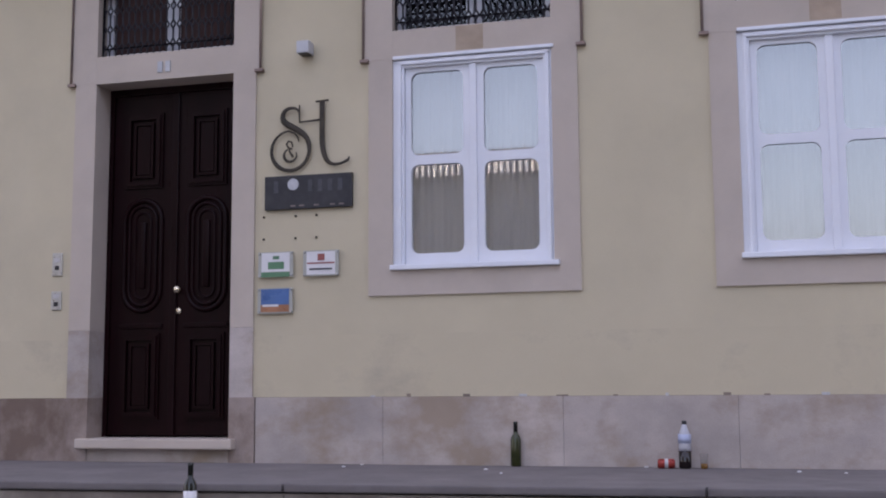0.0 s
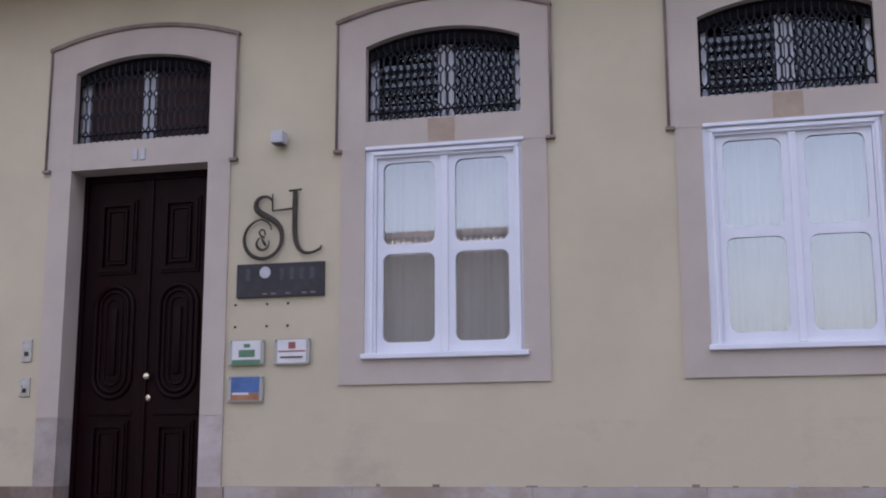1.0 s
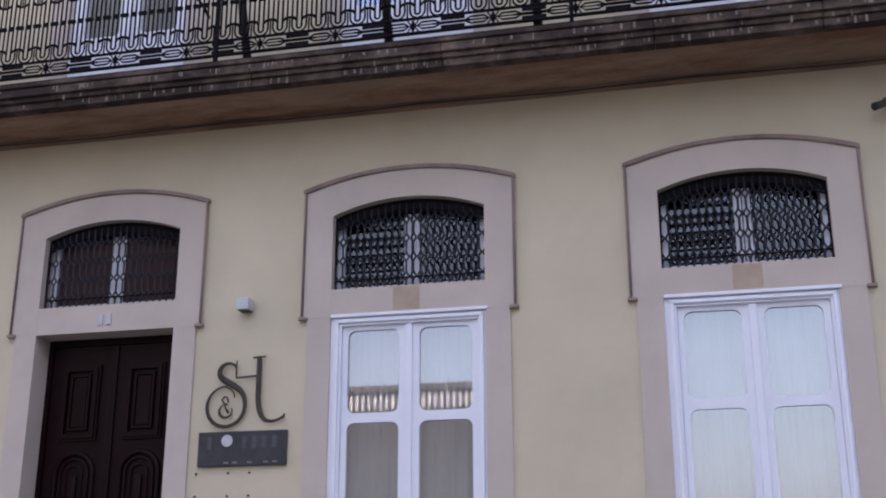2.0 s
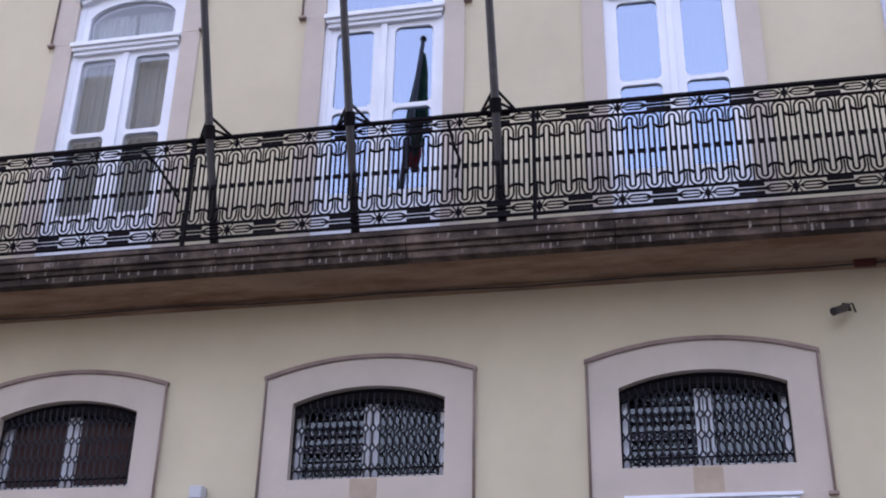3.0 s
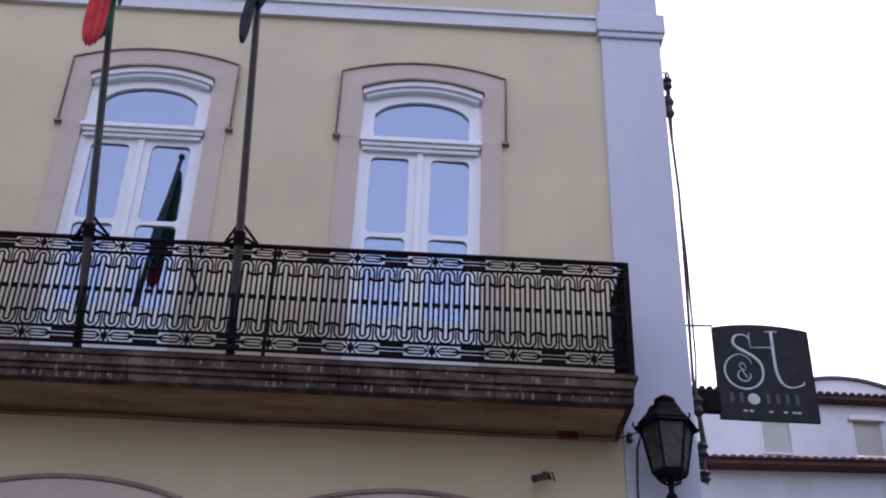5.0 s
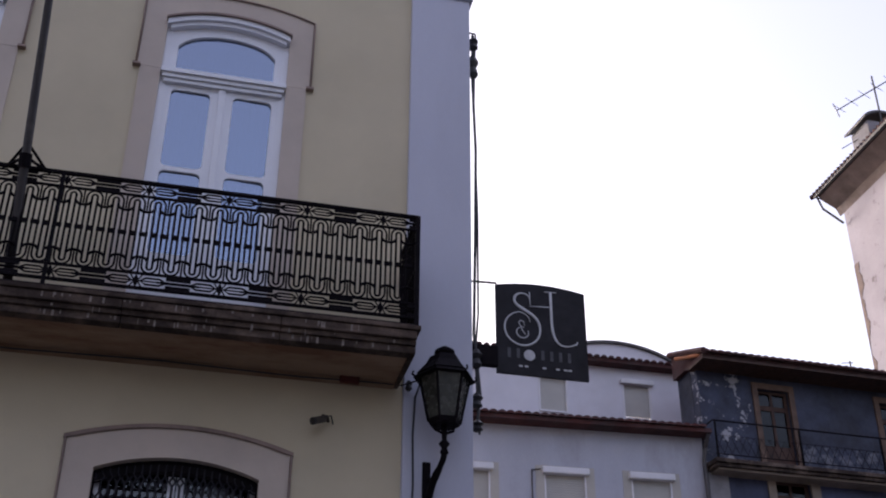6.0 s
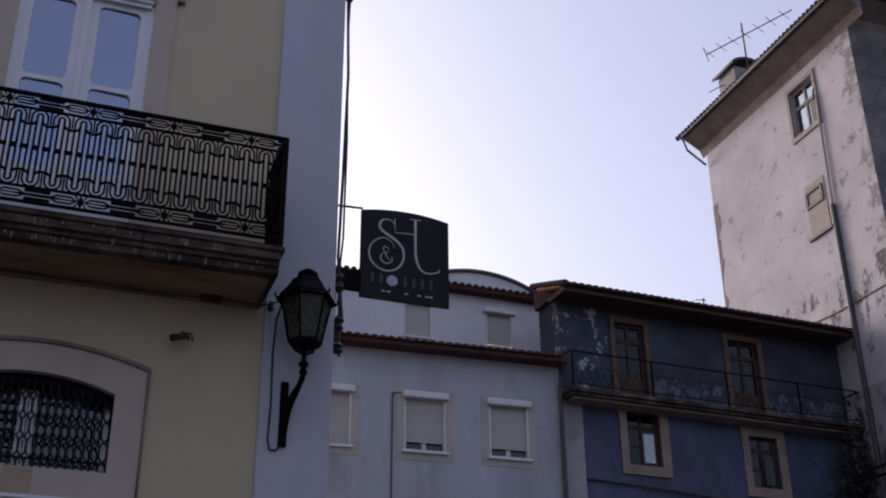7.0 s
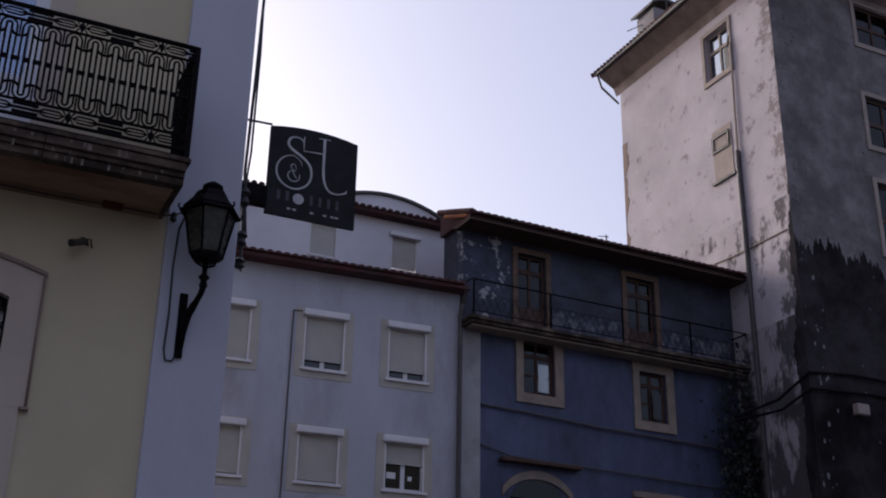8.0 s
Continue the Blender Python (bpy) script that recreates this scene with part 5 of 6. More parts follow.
# set-back top storey with a curved roof
attic = thing("attic_storey", (-0.12, 18.0, 0.36), "set-back pale attic storey with curved grey parapet", "house")
UW = [(6.7, 7.5), (9.28, 10.08), (11.6, 12.4)]
part("wall", holed(bmesh.new(), 2.3, 13.35, 10.6, 13.4, [(a, b, 12.03, 12.95) for a, b in UW], 0, 0.3), ATTIC, attic)
part("wall", boxes((13.05, 13.34, 0.3, 6, 10.6, 13.4), (2.3, 13.34, 6, 6.3, 10.6, 13.4)), ATTIC, attic)
for i, (a, b) in enumerate(UW):
    w = thing("window", (a, 0, 12.02))
    w.parent = attic
    part("frame", boxes((0, 0.05, -0.02, 0.1, 0, 0.94), (0.75, 0.8, -0.02, 0.1, 0, 0.94), (0, 0.8, -0.04, 0.1, -0.05, 0.0)), BOXWHITE, w)
    part("shutter", boxes((0.05, 0.75, 0.05, 0.07, 0.06 if i == 2 else 0.0, 0.94)), SHUTTER, w, "beige roller shutter")
    part("shutter_box", boxes((-0.06, 0.86, -0.14, 0.06, 0.93, 1.06), bevel=0.03), BOXWHITE, w)
part("eave", boxes((2.3, 13.45, -0.35, 0.3, 13.4, 13.52)), TILE, attic, "dark red eave board")
tile_row(attic, 2.3, 13.45, -0.42, 13.5, 0.2, 0.08, 2.4, 0.12)
f = arc(2.0, 13.8, 14.42)
part("parapet", strip(bmesh.new(), span(9.75, 13.35, 28), lambda x: 13.45, lambda x: f(x - 11.7) - 0.06, 0.5, 3.0), ATTIC, attic, "curved grey parapet")
part("coping", strip(bmesh.new(), span(9.72, 13.4, 28), lambda x: f((x - 11.7) * 0.98) - 0.06, lambda x: f((x - 11.7) * 0.98) + 0.02, 0.42, 3.0), ZINC, attic)
for a, b in ((10.0, 10.7), (11.0, 11.75), (12.05, 12.8)):
    part("vent_slot", boxes((a, b, 0.48, 0.52, 13.83, 13.89)), ZINC, attic)

# ---------------------------------------------------------------- blue house
blue = thing("blue_house", (-0.03, YA - 0.38, 0.26), "run-down blue tiled house with an iron balcony", "house")
blue.rotation_euler = (0, 0, radians(1.6))
BD = [(14.02, 14.88), (17.42, 18.36)]
BWN = [(14.16, 15.1, 8.44, 9.83), (17.7, 18.58, 8.2, 9.54)]
arch_door = (13.78, 15.3)
holes = [(a, b, 10.02, 12.15) for a, b in BD] + BWN + [(arch_door[0], arch_door[1], 0.0, 5.87), (17.55, 18.7, 0.0, 6.3)]
part("wall", holed(bmesh.new(), 12.94, 21.1, -0.3, 10.0, [h for h in holes if h[3] < 10], 0, 0.3), B_WALL, blue)
part("upper_wall", holed(bmesh.new(), 13.79, 21.1, 10.0, 12.6, [h for h in holes if h[3] > 10], 0, 0.3), B_UPPER, blue, "sooty upper wall, darkened for eave shade")
for a, b in ((15.06, 17.26), (18.54, 20.9)):
    part("peeling_band", boxes((a, b, -0.012, 0.0, 10.04, 10.78)), B_PALE, blue, "peeling pale tiles at the foot of the wall")
part("corner_strip", boxes((12.42, 12.94, -0.05, 0.3, -0.3, 9.85), bevel=0.02), B_STRIP, blue, "grey washed corner strip")
part("peeling_wall", boxes((12.42, 13.79, -0.02, 0.28, 10.0, 12.6)), B_PEEL, blue, "peeling blue and white tiles")
# added black sheet: room darkness behind doors and windows
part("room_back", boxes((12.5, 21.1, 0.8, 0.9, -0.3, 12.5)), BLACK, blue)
part("wall", boxes((12.44, 12.7, 0.3, 8, -0.3, 10.7), (12.44, 21.1, 8, 8.3, -0.3, 12.6)), B_STRIP, blue)
fa = arc(0.76, 5.87, 6.33)
part("arch_fill", strip(bmesh.new(), span(13.78, 15.3, 14), lambda x: 5.87, lambda x: 5.88, 0.1, 0.3), B_WALL, blue)
part("arch_trim", strip(bmesh.new(), span(13.56, 15.52, 18), lambda x: fa((x - 14.54) * 0.76 / 0.98), lambda x: fa((x - 14.54) * 0.76 / 0.98) + 0.2, -0.06, 0.0), B_TRIM, blue, "cream arched door trim")
# black panel on the wall face stands for the unlit arch opening
part("arch_gap", strip(bmesh.new(), span(13.78, 15.3, 14), lambda x: 5.85, lambda x: fa(x - 14.54) + 0.02, -0.02, 0.0), BLACK, blue)
part("arch_hood", boxes((13.45, 15.7, -0.25, 0.0, 6.65, 6.74), bevel=0.02), B_WOOD, blue)
part("shop_trim", boxes((17.35, 18.9, -0.08, 0.0, 6.2, 6.35)), B_TRIM, blue)
for x0, x1, z0, z1 in BWN:
    w = thing("window", (x0, 0, z0))
    w.parent = blue
    W, H = x1 - x0, z1 - z0
    part("trim", holed(bmesh.new(), -0.2, W + 0.24, -0.24, H + 0.22, [(0, W, 0, H)], -0.05, 0.02), B_TRIM, w, "weathered cream stone trim")
    cells = [(0.07 + (W - 0.1) * k / 2, (W - 0.1) * (k + 1) / 2, za, zb) for k in range(2) for za, zb in ((0.08, 0.48), (0.53, 0.95), (1.05, H - 0.07))]
    part("frame", holed(bmesh.new(), 0, W, 0, H, cells, 0.1, 0.16), B_WOOD, w, "weathered brown casement")
    part("pane", boxes((0.05, W - 0.05, 0.125, 0.13, 0.05, H - 0.05)), DARKGLASS, w)
    part("open_pane", boxes((W * 0.5, W * 0.82, 0.02, 0.05, 0.1, 0.82)), GLASS if x0 < 16 else DARKGLASS, w)
for a, b in BD:
    w = thing("balcony_door", (a, 0, 10.02))
    w.parent = blue
    W = b - a
    part("trim", holed(bmesh.new(), -0.14, W + 0.14, 0.0, 2.28, [(0, W, 0, 2.13)], -0.05, 0.02), B_CASING, w, "faded brown door casing")
    cells = [(0.07 + (W - 0.08) * k / 2, (W - 0.08) * (k + 1) / 2, za, zb) for k in range(2) for za, zb in ((0.7, 1.62), (1.74, 2.06))]
    part("leaf", holed(bmesh.new(), 0, W, 0, 2.13, cells, 0.1, 0.17), B_WOOD, w, "brown glazed door leaf")
    part("pane", boxes((0.05, W - 0.05, 0.13, 0.135, 0.6, 2.08)), DARKGLASS, w)
part("balcony_slab", boxes((12.36, 21.05, -0.62, 0.0, 9.92, 10.02), (12.4, 21.05, -0.55, 0.0, 9.84, 9.92), bevel=0.02), BLACKSTONE, blue)
part("balcony_ceiling", boxes((12.5, 21.0, -0.45, 0.0, 9.79, 9.84)), B_TRIM, blue)
part("top_rail", tube(bmesh.new(), [(12.4, 0.0, 10.94), (12.4, -0.58, 10.94), (21.0, -0.58, 10.94), (21.0, 0, 10.94)], 0.022, 6), IRON, blue)
part("low_rail", tube(bmesh.new(), [(12.4, -0.58, 10.12), (21.0, -0.58, 10.12)], 0.014, 6), IRON, blue)
for i in range(87):
    x = 12.45 + i * 0.1
    tall = i % 22 == 0
    if tall:
        part("post", boxes((x - 0.018, x + 0.018, -0.6, -0.56, 10.02, 10.94)), IRON, blue)
scroll = bmesh.new()
tube(scroll, [(0.0, 0, 0), (0.1, 0, 0.22), (0.2, 0, 0.44)], 0.006, 4)
tube(scroll, [(0.2, 0, 0), (0.1, 0, 0.22), (0.0, 0, 0.44)], 0.006, 4)
tube(scroll, [(0.0, 0, 0.44), (0.2, 0, 0.44)], 0.005, 4)
SCROLL = done(scroll, "lattice", IRON)
for i in range(43):
    part("lattice", SCROLL, IRON, blue).location = (12.42 + i * 0.2, -0.58, 10.14)
part("pipe", tube(bmesh.new(), [(12.95, -0.05, 7.98), (14.4, -0.08, 7.93), (16.3, -0.08, 7.83), (18.3, -0.08, 7.8), (21.0, -0.08, 7.72)], 0.03, 6), ZINC, blue, "dark cable across the wall")
part("pipe", tube(bmesh.new(), [(12.95, -0.05, 7.0), (13.8, -0.08, 6.8), (17.3, -0.08, 6.74), (21.0, -0.08, 6.66)], 0.022, 6), ZINC, blue)
part("eave_board", boxes((12.25, 21.05, -0.72, 0.1, 12.45, 12.5), (12.25, 21.05, -0.74, -0.7, 12.45, 12.62)), B_WOOD, blue)
part("roof_deck", strip(bmesh.new(), [12.25, 21.05], lambda x: 12.5, lambda x: 12.58, -0.74, 0.2), TILE, blue)
tile_row(blue, 12.22, 21.05, -0.84, 12.6, 0.2, 0.09, 1.85, 0.68)
bm = bmesh.new()
vs = [bm.verts.new(p) for p in ((12.3, -0.8, 12.58), (12.3, 1.0, 13.24), (21.05, 1.0, 13.24), (21.05, -0.8, 12.58), (12.3, 1.0, 12.58), (21.05, 1.0, 12.58))]
for q in ((0, 1, 2, 3), (0, 4, 1), (3, 2, 5), (1, 4, 5, 2), (0, 3, 5, 4)):
    bm.faces.new([vs[i] for i in q])
part("roof_bed", bm, TILE, blue)
part("verge", tube(bmesh.new(), [(12.26, -0.82, 12.62), (12.26, 0.1, 12.96), (12.26, 1.0, 13.28)], 0.08, 8), TILE, blue)
part("bare_tile", tube(bmesh.new(), [(12.3, -0.55, 12.62), (12.2, -0.1, 12.74), (12.12, 0.4, 12.9)], 0.05, 8), ORANGE, blue, "bare orange tiles")
part("gable_wall", boxes((12.42, 12.62, 0.3, 1.0, 10.5, 12.58)), B_UPPER, blue)

# ---------------------------------------------------------------- tall tower house
XC, YC = 21.02, 12.95
tower = thing("tower_house", (XC, YC, 0.0), "tall old house with flaking white side and dark front", "house")
# side wall runs in y; it is built along x and turned a quarter
side = thing("side_wall", (0, 0, 0))
side.parent = tower
side.matrix_basis = pose(0, 0, 0, 0, 0, 90)
LW = [(1.82, 2.98, 19.6, 21.17)]
bm = holed(bmesh.new(), 0.012, 7.62, 14.6, 22.15, LW, -0.3, 0.0)
part("render_coat", bm, C_LIGHT, side)
part("low_render_coat", boxes((0.012, 7.62, -0.3, 0.0, 11.2, 14.6)), C_MOTTLED, side, "mottled lower render")
part("foot_render_coat", boxes((0.012, 7.62, -0.3, 0.0, -0.1, 11.2)), C_STREAK, side, "black streaked lowest render")
w = thing("side_window", (1.82, 0, 19.58))
w.parent = side
part("trim", holed(bmesh.new(), -0.12, 1.28, -0.16, 1.74, [(0, 1.16, 0, 1.6)], -0.01, 0.05), C_TRIM, w)
part("frame", holed(bmesh.new(), 0, 1.16, 0, 1.6, [(0.08, 0.55, 0.08, 0.95), (0.62, 1.08, 0.08, 0.95), (0.08, 0.55, 1.05, 1.52), (0.62, 1.08, 1.05, 1.52)], -0.2, -0.12), C_TRIM, w)
part("pane", boxes((0.05, 1.11, -0.17, -0.16, 0.05, 1.55)), UPGLASS, w)
# black sheet before the panes paints the dark of an opening
part("gap", boxes((0.09, 0.42, -0.125, -0.115, 0.1, 0.9)), BLACK, w)
part("bracket", tube(bmesh.new(), [(0.1, 0.0, 0.75), (-0.25, 0.25, 0.85)], 0.03, 6), ZINC, w)
for nm, a, b, z0, z1 in (("blind_window", 2.08, 2.95, 16.15, 17.82),):
    part("blind_panel", boxes((a, b, -0.01, 0.02, z0, z1)), C_TRIM, side, "walled up window patch")
    part("blind_sill", boxes((a - 0.1, b + 0.1, 0.0, 0.08, z0 - 0.08, z0)), ZINC, side)
    part("blind_hatch", holed(bmesh.new(), a + 0.1, b, z1 - 0.75, z1 - 0.2, [(a + 0.18, b - 0.08, z1 - 0.67, z1 - 0.28)], 0.02, 0.06), ZINC, side)
part("rain_pipe", tube(bmesh.new(), [(1.72, 0.06, 20.3), (1.8, 0.06, 18.0), (1.82, 0.06, 16.7)], 0.035, 6), C_TRIM, side)
part("rain_pipe", tube(bmesh.new(), [(1.82, 0.07, 16.7), (1.82, 0.07, 11.0), (1.82, 0.07, 6.0), (1.82, 0.07, 0.2)], 0.07, 8), ZINC, side, "dark rain pipe")
part("wall_wire", tube(bmesh.new(), [(0.2, 0.03, 13.6), (2.5, 0.03, 13.62), (6.0, 0.03, 13.9)], 0.02, 5), C_TRIM, side)
FW = [(3.35, 4.9, 20.35, 21.76), (3.3, 4.85, 16.85, 18.5), (3.3, 4.9, 13.5, 15.66)]
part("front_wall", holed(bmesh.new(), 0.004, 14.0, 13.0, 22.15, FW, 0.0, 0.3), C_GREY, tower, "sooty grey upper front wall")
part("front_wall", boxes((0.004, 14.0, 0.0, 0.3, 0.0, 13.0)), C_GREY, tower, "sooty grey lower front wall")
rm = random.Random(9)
# near-black sheet paints the street's shade on the lower front, ragged upper edge
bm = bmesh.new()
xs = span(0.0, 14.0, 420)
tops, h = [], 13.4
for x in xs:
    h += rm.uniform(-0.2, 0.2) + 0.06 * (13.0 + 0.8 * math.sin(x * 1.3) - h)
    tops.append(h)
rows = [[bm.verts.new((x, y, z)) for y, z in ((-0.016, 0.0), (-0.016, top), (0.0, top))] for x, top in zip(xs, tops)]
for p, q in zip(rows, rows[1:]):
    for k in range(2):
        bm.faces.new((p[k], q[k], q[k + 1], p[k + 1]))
part("mould_crust", bm, C_DARK, tower, "near-black sheet painting shade on the lower front")
# black mould round the corner on to the side wall
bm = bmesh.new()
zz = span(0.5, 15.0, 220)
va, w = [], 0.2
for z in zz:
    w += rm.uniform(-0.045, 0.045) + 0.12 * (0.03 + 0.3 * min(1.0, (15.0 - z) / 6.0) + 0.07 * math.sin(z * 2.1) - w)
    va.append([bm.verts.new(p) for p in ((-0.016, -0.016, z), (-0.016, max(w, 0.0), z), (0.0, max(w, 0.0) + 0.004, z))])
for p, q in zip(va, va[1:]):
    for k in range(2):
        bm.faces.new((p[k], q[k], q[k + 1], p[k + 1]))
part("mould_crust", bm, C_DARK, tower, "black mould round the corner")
# the coat has fallen off along the rear edge of the side wall
bm = bmesh.new()
zz = span(14.0, 19.6, 90)
va, w = [], 0.1
for z in zz:
    w += rm.uniform(-0.06, 0.06) + 0.1 * (0.16 + 0.12 * math.sin(z * 1.9) + (0.25 if z > 18.6 else 0.0) - w)
    va.append([bm.verts.new(p) for p in ((-0.012, 7.63, z), (-0.012, 7.62 - max(w, 0.01), z), (0.0, 7.615 - max(w, 0.01), z))])
for p, q in zip(va, va[1:]):
    for k in range(2):
        bm.faces.new((p[k], q[k], q[k + 1], p[k + 1]))
part("bare_patch", bm, C_BARE, tower, "tan patch where the coat has fallen")
# scraps of the white coat that still cling to the front beside the corner
bm = bmesh.new()
for i in range(120):
    x, z, r = abs(rm.gauss(0.0, 0.4)) + 0.03, rm.uniform(5.0, 21.5), rm.uniform(0.012, 0.05)
    if rm.random() < 0.3:
        x = rm.uniform(0.3, 6.0)
        r *= 0.5
    c = [bm.verts.new((x + r * rm.uniform(0.5, 1.2) * math.cos(k), -0.022, z + 1.9 * r * rm.uniform(0.5, 1.3) * math.sin(k))) for k in (0.2, 1.1, 2.0, 3.1, 4.0, 5.2)]
    d = [bm.verts.new((v.co.x, 0.0, v.co.z)) for v in c]
    bm.faces.new(c)
    for k in range(6):
        bm.faces.new((c[k], c[(k + 1) % 6], d[(k + 1) % 6], d[k]))
tagged(part("flaking_coat", bm, C_FLAKE, tower, "scraps of white coat on the dark front"), kind="stuff")
part("back_wall", boxes((0.3, 14, 7.35, 7.62, 0.2, 22.15), (13.7, 14, 0.3, 7.35, 0.2, 22.15)), C_LIGHT, tower)
# black sheet painting the unlit inside of the tower
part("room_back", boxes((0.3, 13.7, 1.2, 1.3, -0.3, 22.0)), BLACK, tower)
for x0, x1, z0, z1 in FW:
    w = thing("front_window", (x0, 0, z0))
    w.parent = tower
    W, H = x1 - x0, z1 - z0
    part("trim", holed(bmesh.new(), -0.14, W + 0.14, -0.16, H + 0.14, [(0, W, 0, H)], -0.05, 0.02), C_TRIM, w, "worn pale trim")
    part("frame", holed(bmesh.new(), 0, W, 0, H, [(0.08, W / 2 - 0.04, 0.1, H * 0.45), (W / 2 + 0.04, W - 0.08, 0.1, H * 0.45), (0.08, W / 2 - 0.04, H * 0.52, H - 0.1), (W / 2 + 0.04, W - 0.08, H * 0.52, H - 0.1)], 0.1, 0.18), B_WOOD, w)
    part("pane", boxes((0.05, W - 0.05, 0.13, 0.14, 0.05, H - 0.05)), DARKGLASS, w)
for pts, run in ((((0.0, 21.62), (-0.12, 21.9), (-0.72, 22.24), (0.0, 22.26)), "side"), (((0.0, 21.72), (-0.1, 21.95), (-0.72, 22.24), (0.0, 22.26)), "front")):
    bm = bmesh.new()
    ends = [[bm.verts.new((d, e, z) if run == "side" else (e, d, z)) for d, z in pts] for e in ((-0.7, 7.85) if run == "side" else (0.0, 14.3))]
    for k in range(4):
        bm.faces.new((ends[0][k], ends[0][(k + 1) % 4], ends[1][(k + 1) % 4], ends[1][k]))
    bm.faces.new(ends[0])
    bm.faces.new(ends[1][::-1])
    part("eaves_cove", bm, C_COVE, tower, "stained plaster cove under the eaves")
part("gutter", boxes((-0.86, -0.74, -0.8, 7.9, 22.25, 22.37), (-0.86, 14, -0.86, -0.74, 22.25, 22.37), bevel=0.02), ZINC, tower)
bm = bmesh.new()
vs = [bm.verts.new(p) for p in ((-0.8, -0.8, 22.33), (14.5, -0.8, 22.33), (14.5, 7.9, 22.33), (-0.8, 7.9, 22.33), (3.6, 3.7, 24.0), (10.5, 3.7, 24.0))]
for q in ((0, 1, 5, 4), (1, 2, 5), (2, 3, 4, 5), (3, 0, 4), (3, 2, 1, 0)):
    bm.faces.new([vs[i] for i in q])
part("roof", bm, TILE, tower)
bm = bmesh.new()
for i in range(45):
    y = -0.7 + i * 0.2
    tube(bm, [(-0.86, y, 22.37), (0.6, y + (3.65 - y) * 0.33, 22.93)], 0.085, 6)
tagged(part("roof_tiles", bm, TILE, tower), kind="stuff")
part("bracket_pipe", tube(bmesh.new(), [(-0.75, 7.85, 22.25), (-0.65, 7.8, 21.8), (-0.1, 7.6, 21.2)], 0.04, 6), ZINC, tower)
part("chimney", boxes((0.2, 1.3, 5.7, 6.7, 22.3, 24.15), bevel=0.03), B_STRIP, tower, "rendered chimney stack")
bm = strip(bmesh.new(), span(0.05, 1.45, 10), lambda x: arc(0.72, 24.15, 24.42)(x - 0.75), lambda x: arc(0.72, 24.15, 24.42)(x - 0.75) + 0.1, 5.55, 6.85)
part("chimney_cap", bm, ZINC, tower)
aer = thing("aerial", (XC + 0.6, YC + 5.5, 22.9), "thin metal television aerial on the roof", "aerial")
aer.rotation_euler = (0, 0, radians(24))
part("mast", tube(bmesh.new(), [(0, 0, 0), (0, 0, 3.0)], 0.03, 6), ZINC, aer)
part("boom", tube(bmesh.new(), [(0, 1.5, 2.45), (0, -1.9, 2.5)], 0.022, 5), ZINC, aer)
part("boom", tube(bmesh.new(), [(0, 1.6, 0.9), (0, -1.4, 0.95)], 0.018, 5), ZINC, aer)
for i in range(7):
    y = 1.4 - i * 0.5
    part("element", tube(bmesh.new(), [(-0.35, y, 2.46), (0.35, y, 2.46)], 0.012, 4), ZINC, aer)
part("element", tube(bmesh.new(), [(0, 1.45, 2.15), (0, 1.6, 2.8)], 0.02, 4), ZINC, aer)
part("strut", tube(bmesh.new(), [(0, 0.9, 1.5), (0, 0.0, 0.5)], 0.015, 4), ZINC, aer)
cab = thing("cable", (0, 0, 0), "black overhead cables strung round the tower corner", "cable", "cables")
part("run", tube(bmesh.new(), [(19.9, 14.6, 8.6), (20.6, 13.7, 8.95), (20.98, 12.86, 9.53), (22.5, 12.86, 9.65), (30, 12.8, 9.5)], 0.038, 6), IRON, cab)
part("run", tube(bmesh.new(), [(19.9, 14.6, 8.5), (20.7, 13.7, 8.7), (20.98, 12.86, 9.1), (23.0, 12.86, 9.2), (30, 12.8, 9.0)], 0.035, 6), IRON, cab)
tagged(part("wall_box", boxes((22.35, 22.75, 12.74, 12.932, 8.6, 8.88), bevel=0.02), C_TRIM), "small pale box on the dark wall", "junction box")

# ---------------------------------------------------------------- the street side behind the camera
opp = thing("terrace_wall", (0, -22.0, 0.13), "rendered terrace wall with white balustrade across the street", "wall", kind="structure")
part("wall", boxes((-18, -5.0, -0.4, 0.0, -1.0, 6.61)), CONCRETE, opp)
part("coping", boxes((-18, -4.9, -0.5, 0.25, 6.61, 6.79)), ZINC, opp)
bal = lathe(bmesh.new(), [(0.045, 0), (0.04, 0.08), (0.05, 0.2), (0.04, 0.36), (0.045, 0.45)], 8)
BAL = done(bal, "terrace_baluster", WHITE)
for i in range(56):
    part("terrace_baluster", BAL, WHITE, opp).location = (-5.15 - i * 0.17, 0.07, 6.16)
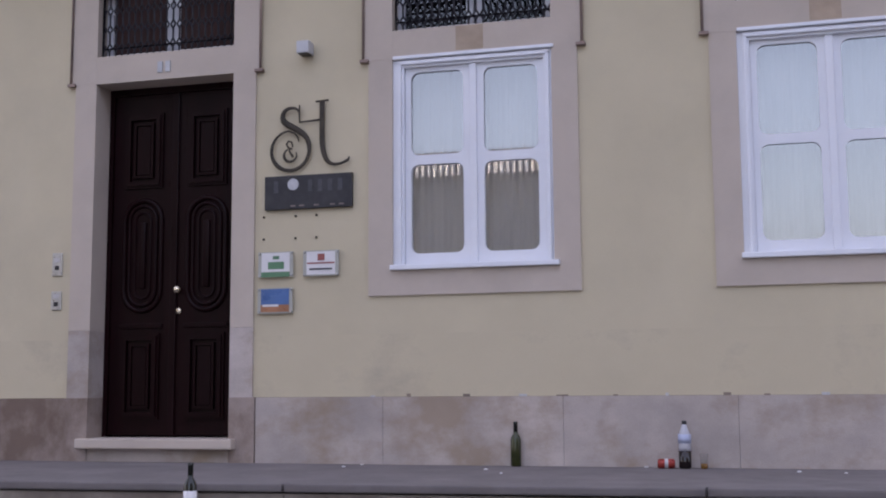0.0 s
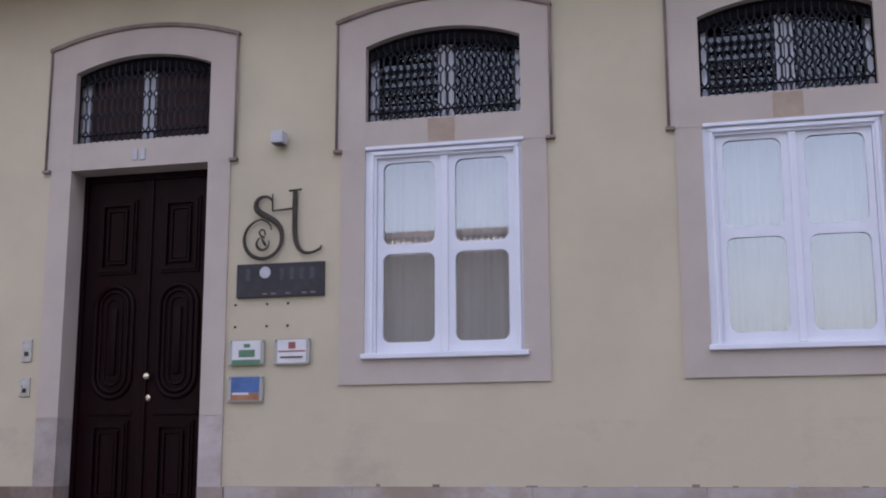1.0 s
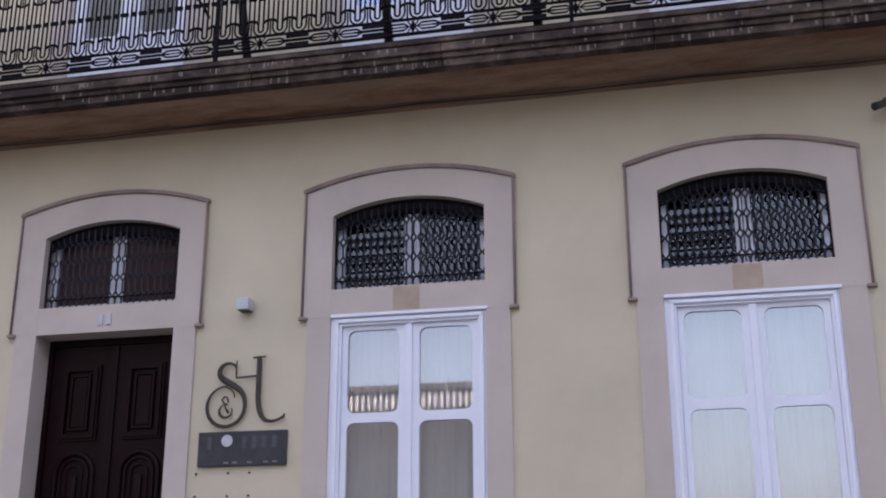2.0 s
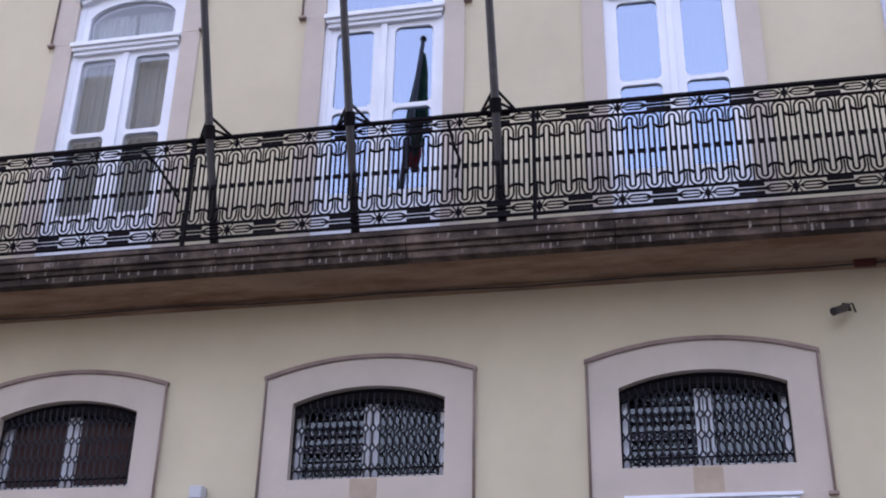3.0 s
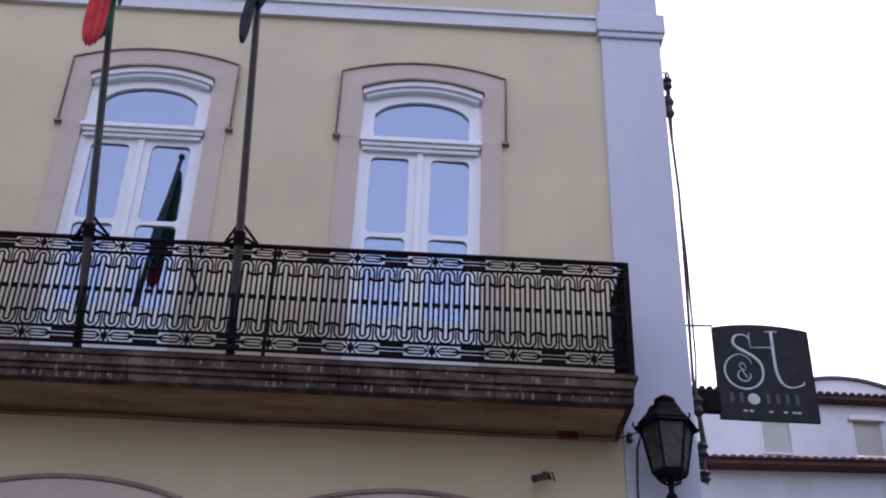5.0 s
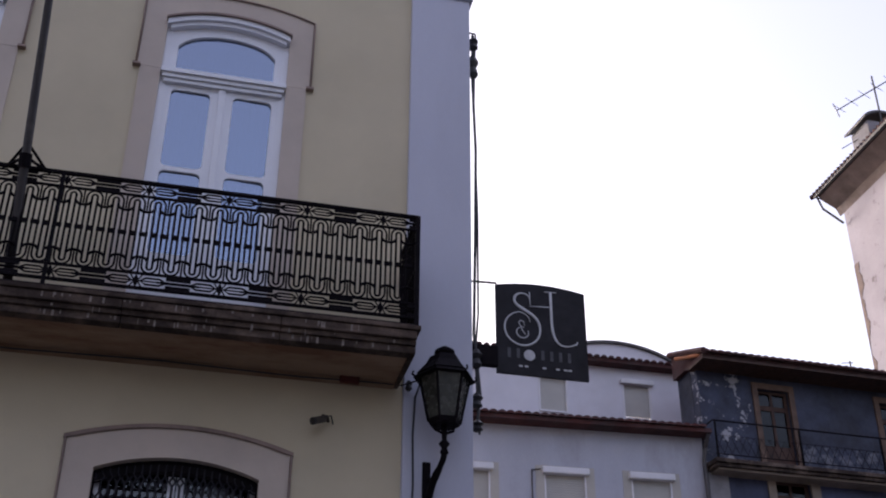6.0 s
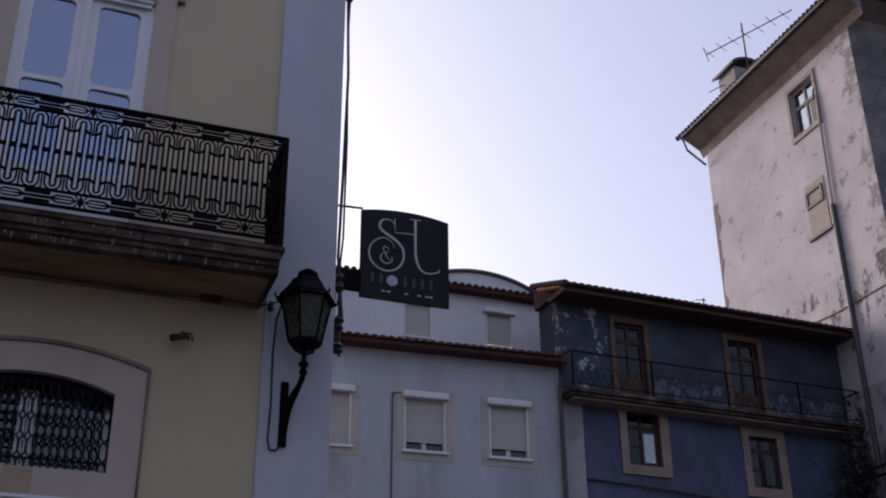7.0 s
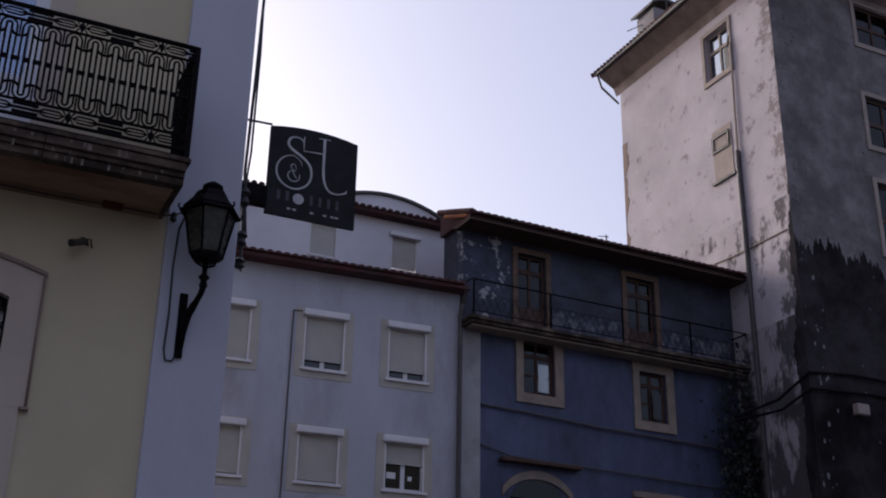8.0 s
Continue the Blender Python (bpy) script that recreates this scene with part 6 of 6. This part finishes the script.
# unseen block, added for a dark reflection in the first balcony window
tagged(part("opposite_block", boxes((-40, -12.5, -25, -22.6, -1, 24)), CONCRETE), "unseen tall block added to darken the balcony window reflections", "house", kind="structure")
# unseen row, added to block part of the sky from the front
tagged(part("opposite_row", boxes((7.0, 60, -34, -16, -1.5, 15)), CONCRETE), "unseen row added to hold sky light off the house front", "house", kind="structure")

# made-up leafy clump darkens the nook between the blue house and the tower
nook_fill = thing("nook_leaf_filler", (20.75, 15.2, 7.6), "dark leafy clump added to darken the nook beside the tower", "plant")
bm = bmesh.new()
rnd = random.Random(4)
for i in range(1500):
    u, v, w = rnd.gauss(0, 0.36), rnd.uniform(-0.5, 0.1), rnd.gauss(-1.0, 1.2)
    c = Vector((u * (1.2 - 0.2 * abs(w + 1)) - 0.25, v * 0.5, w + 0.9))
    r = Euler((rnd.uniform(0, 6), rnd.uniform(0, 6), rnd.uniform(0, 6))).to_matrix()
    q = [bm.verts.new(c + r @ Vector(p)) for p in ((-0.07, 0, 0), (0, -0.05, 0.01), (0.08, 0, 0), (0, 0.05, 0.01))]
    bm.faces.new(q)
LEAF = mat("nook_shade_leaf", (0.008, 0.01, 0.007), 0.6, 0.3, 6, 60, 0.0)
tagged(part("leaves", bm, LEAF, nook_fill), kind="stuff")
part("stems", tube(bmesh.new(), [(0.1, 0.2, 0.0), (0.05, 0.1, 0.5), (-0.05, 0.0, 1.1), (0.05, 0.05, 1.7)], 0.03, 5), B_WOOD, nook_fill)
aer = thing("aerial", (19.8, 20.0, 13.4), "thin metal television aerial behind the blue roof", "aerial")
part("mast", tube(bmesh.new(), [(0, 0, -1.5), (0, 0, 2.4)], 0.025, 6), ZINC, aer)
for z in (1.7, 2.0, 2.3):
    part("element", tube(bmesh.new(), [(-0.3, 0, z), (0.1, 0, z + 0.05)], 0.015, 4), ZINC, aer)
# flakes where the plaster has come away above the plinth
for i in range(14):
    x = -3.0 + i * 0.36 + rnd.uniform(-0.08, 0.08)
    w, h = rnd.uniform(0.02, 0.09), rnd.uniform(0.006, 0.02)
    part("plaster_flake", boxes((x, x + w, -0.006, 0.003, 0.487, 0.492 + h), bevel=0.002), B_TRIM if i % 3 else PALE, house_wall)
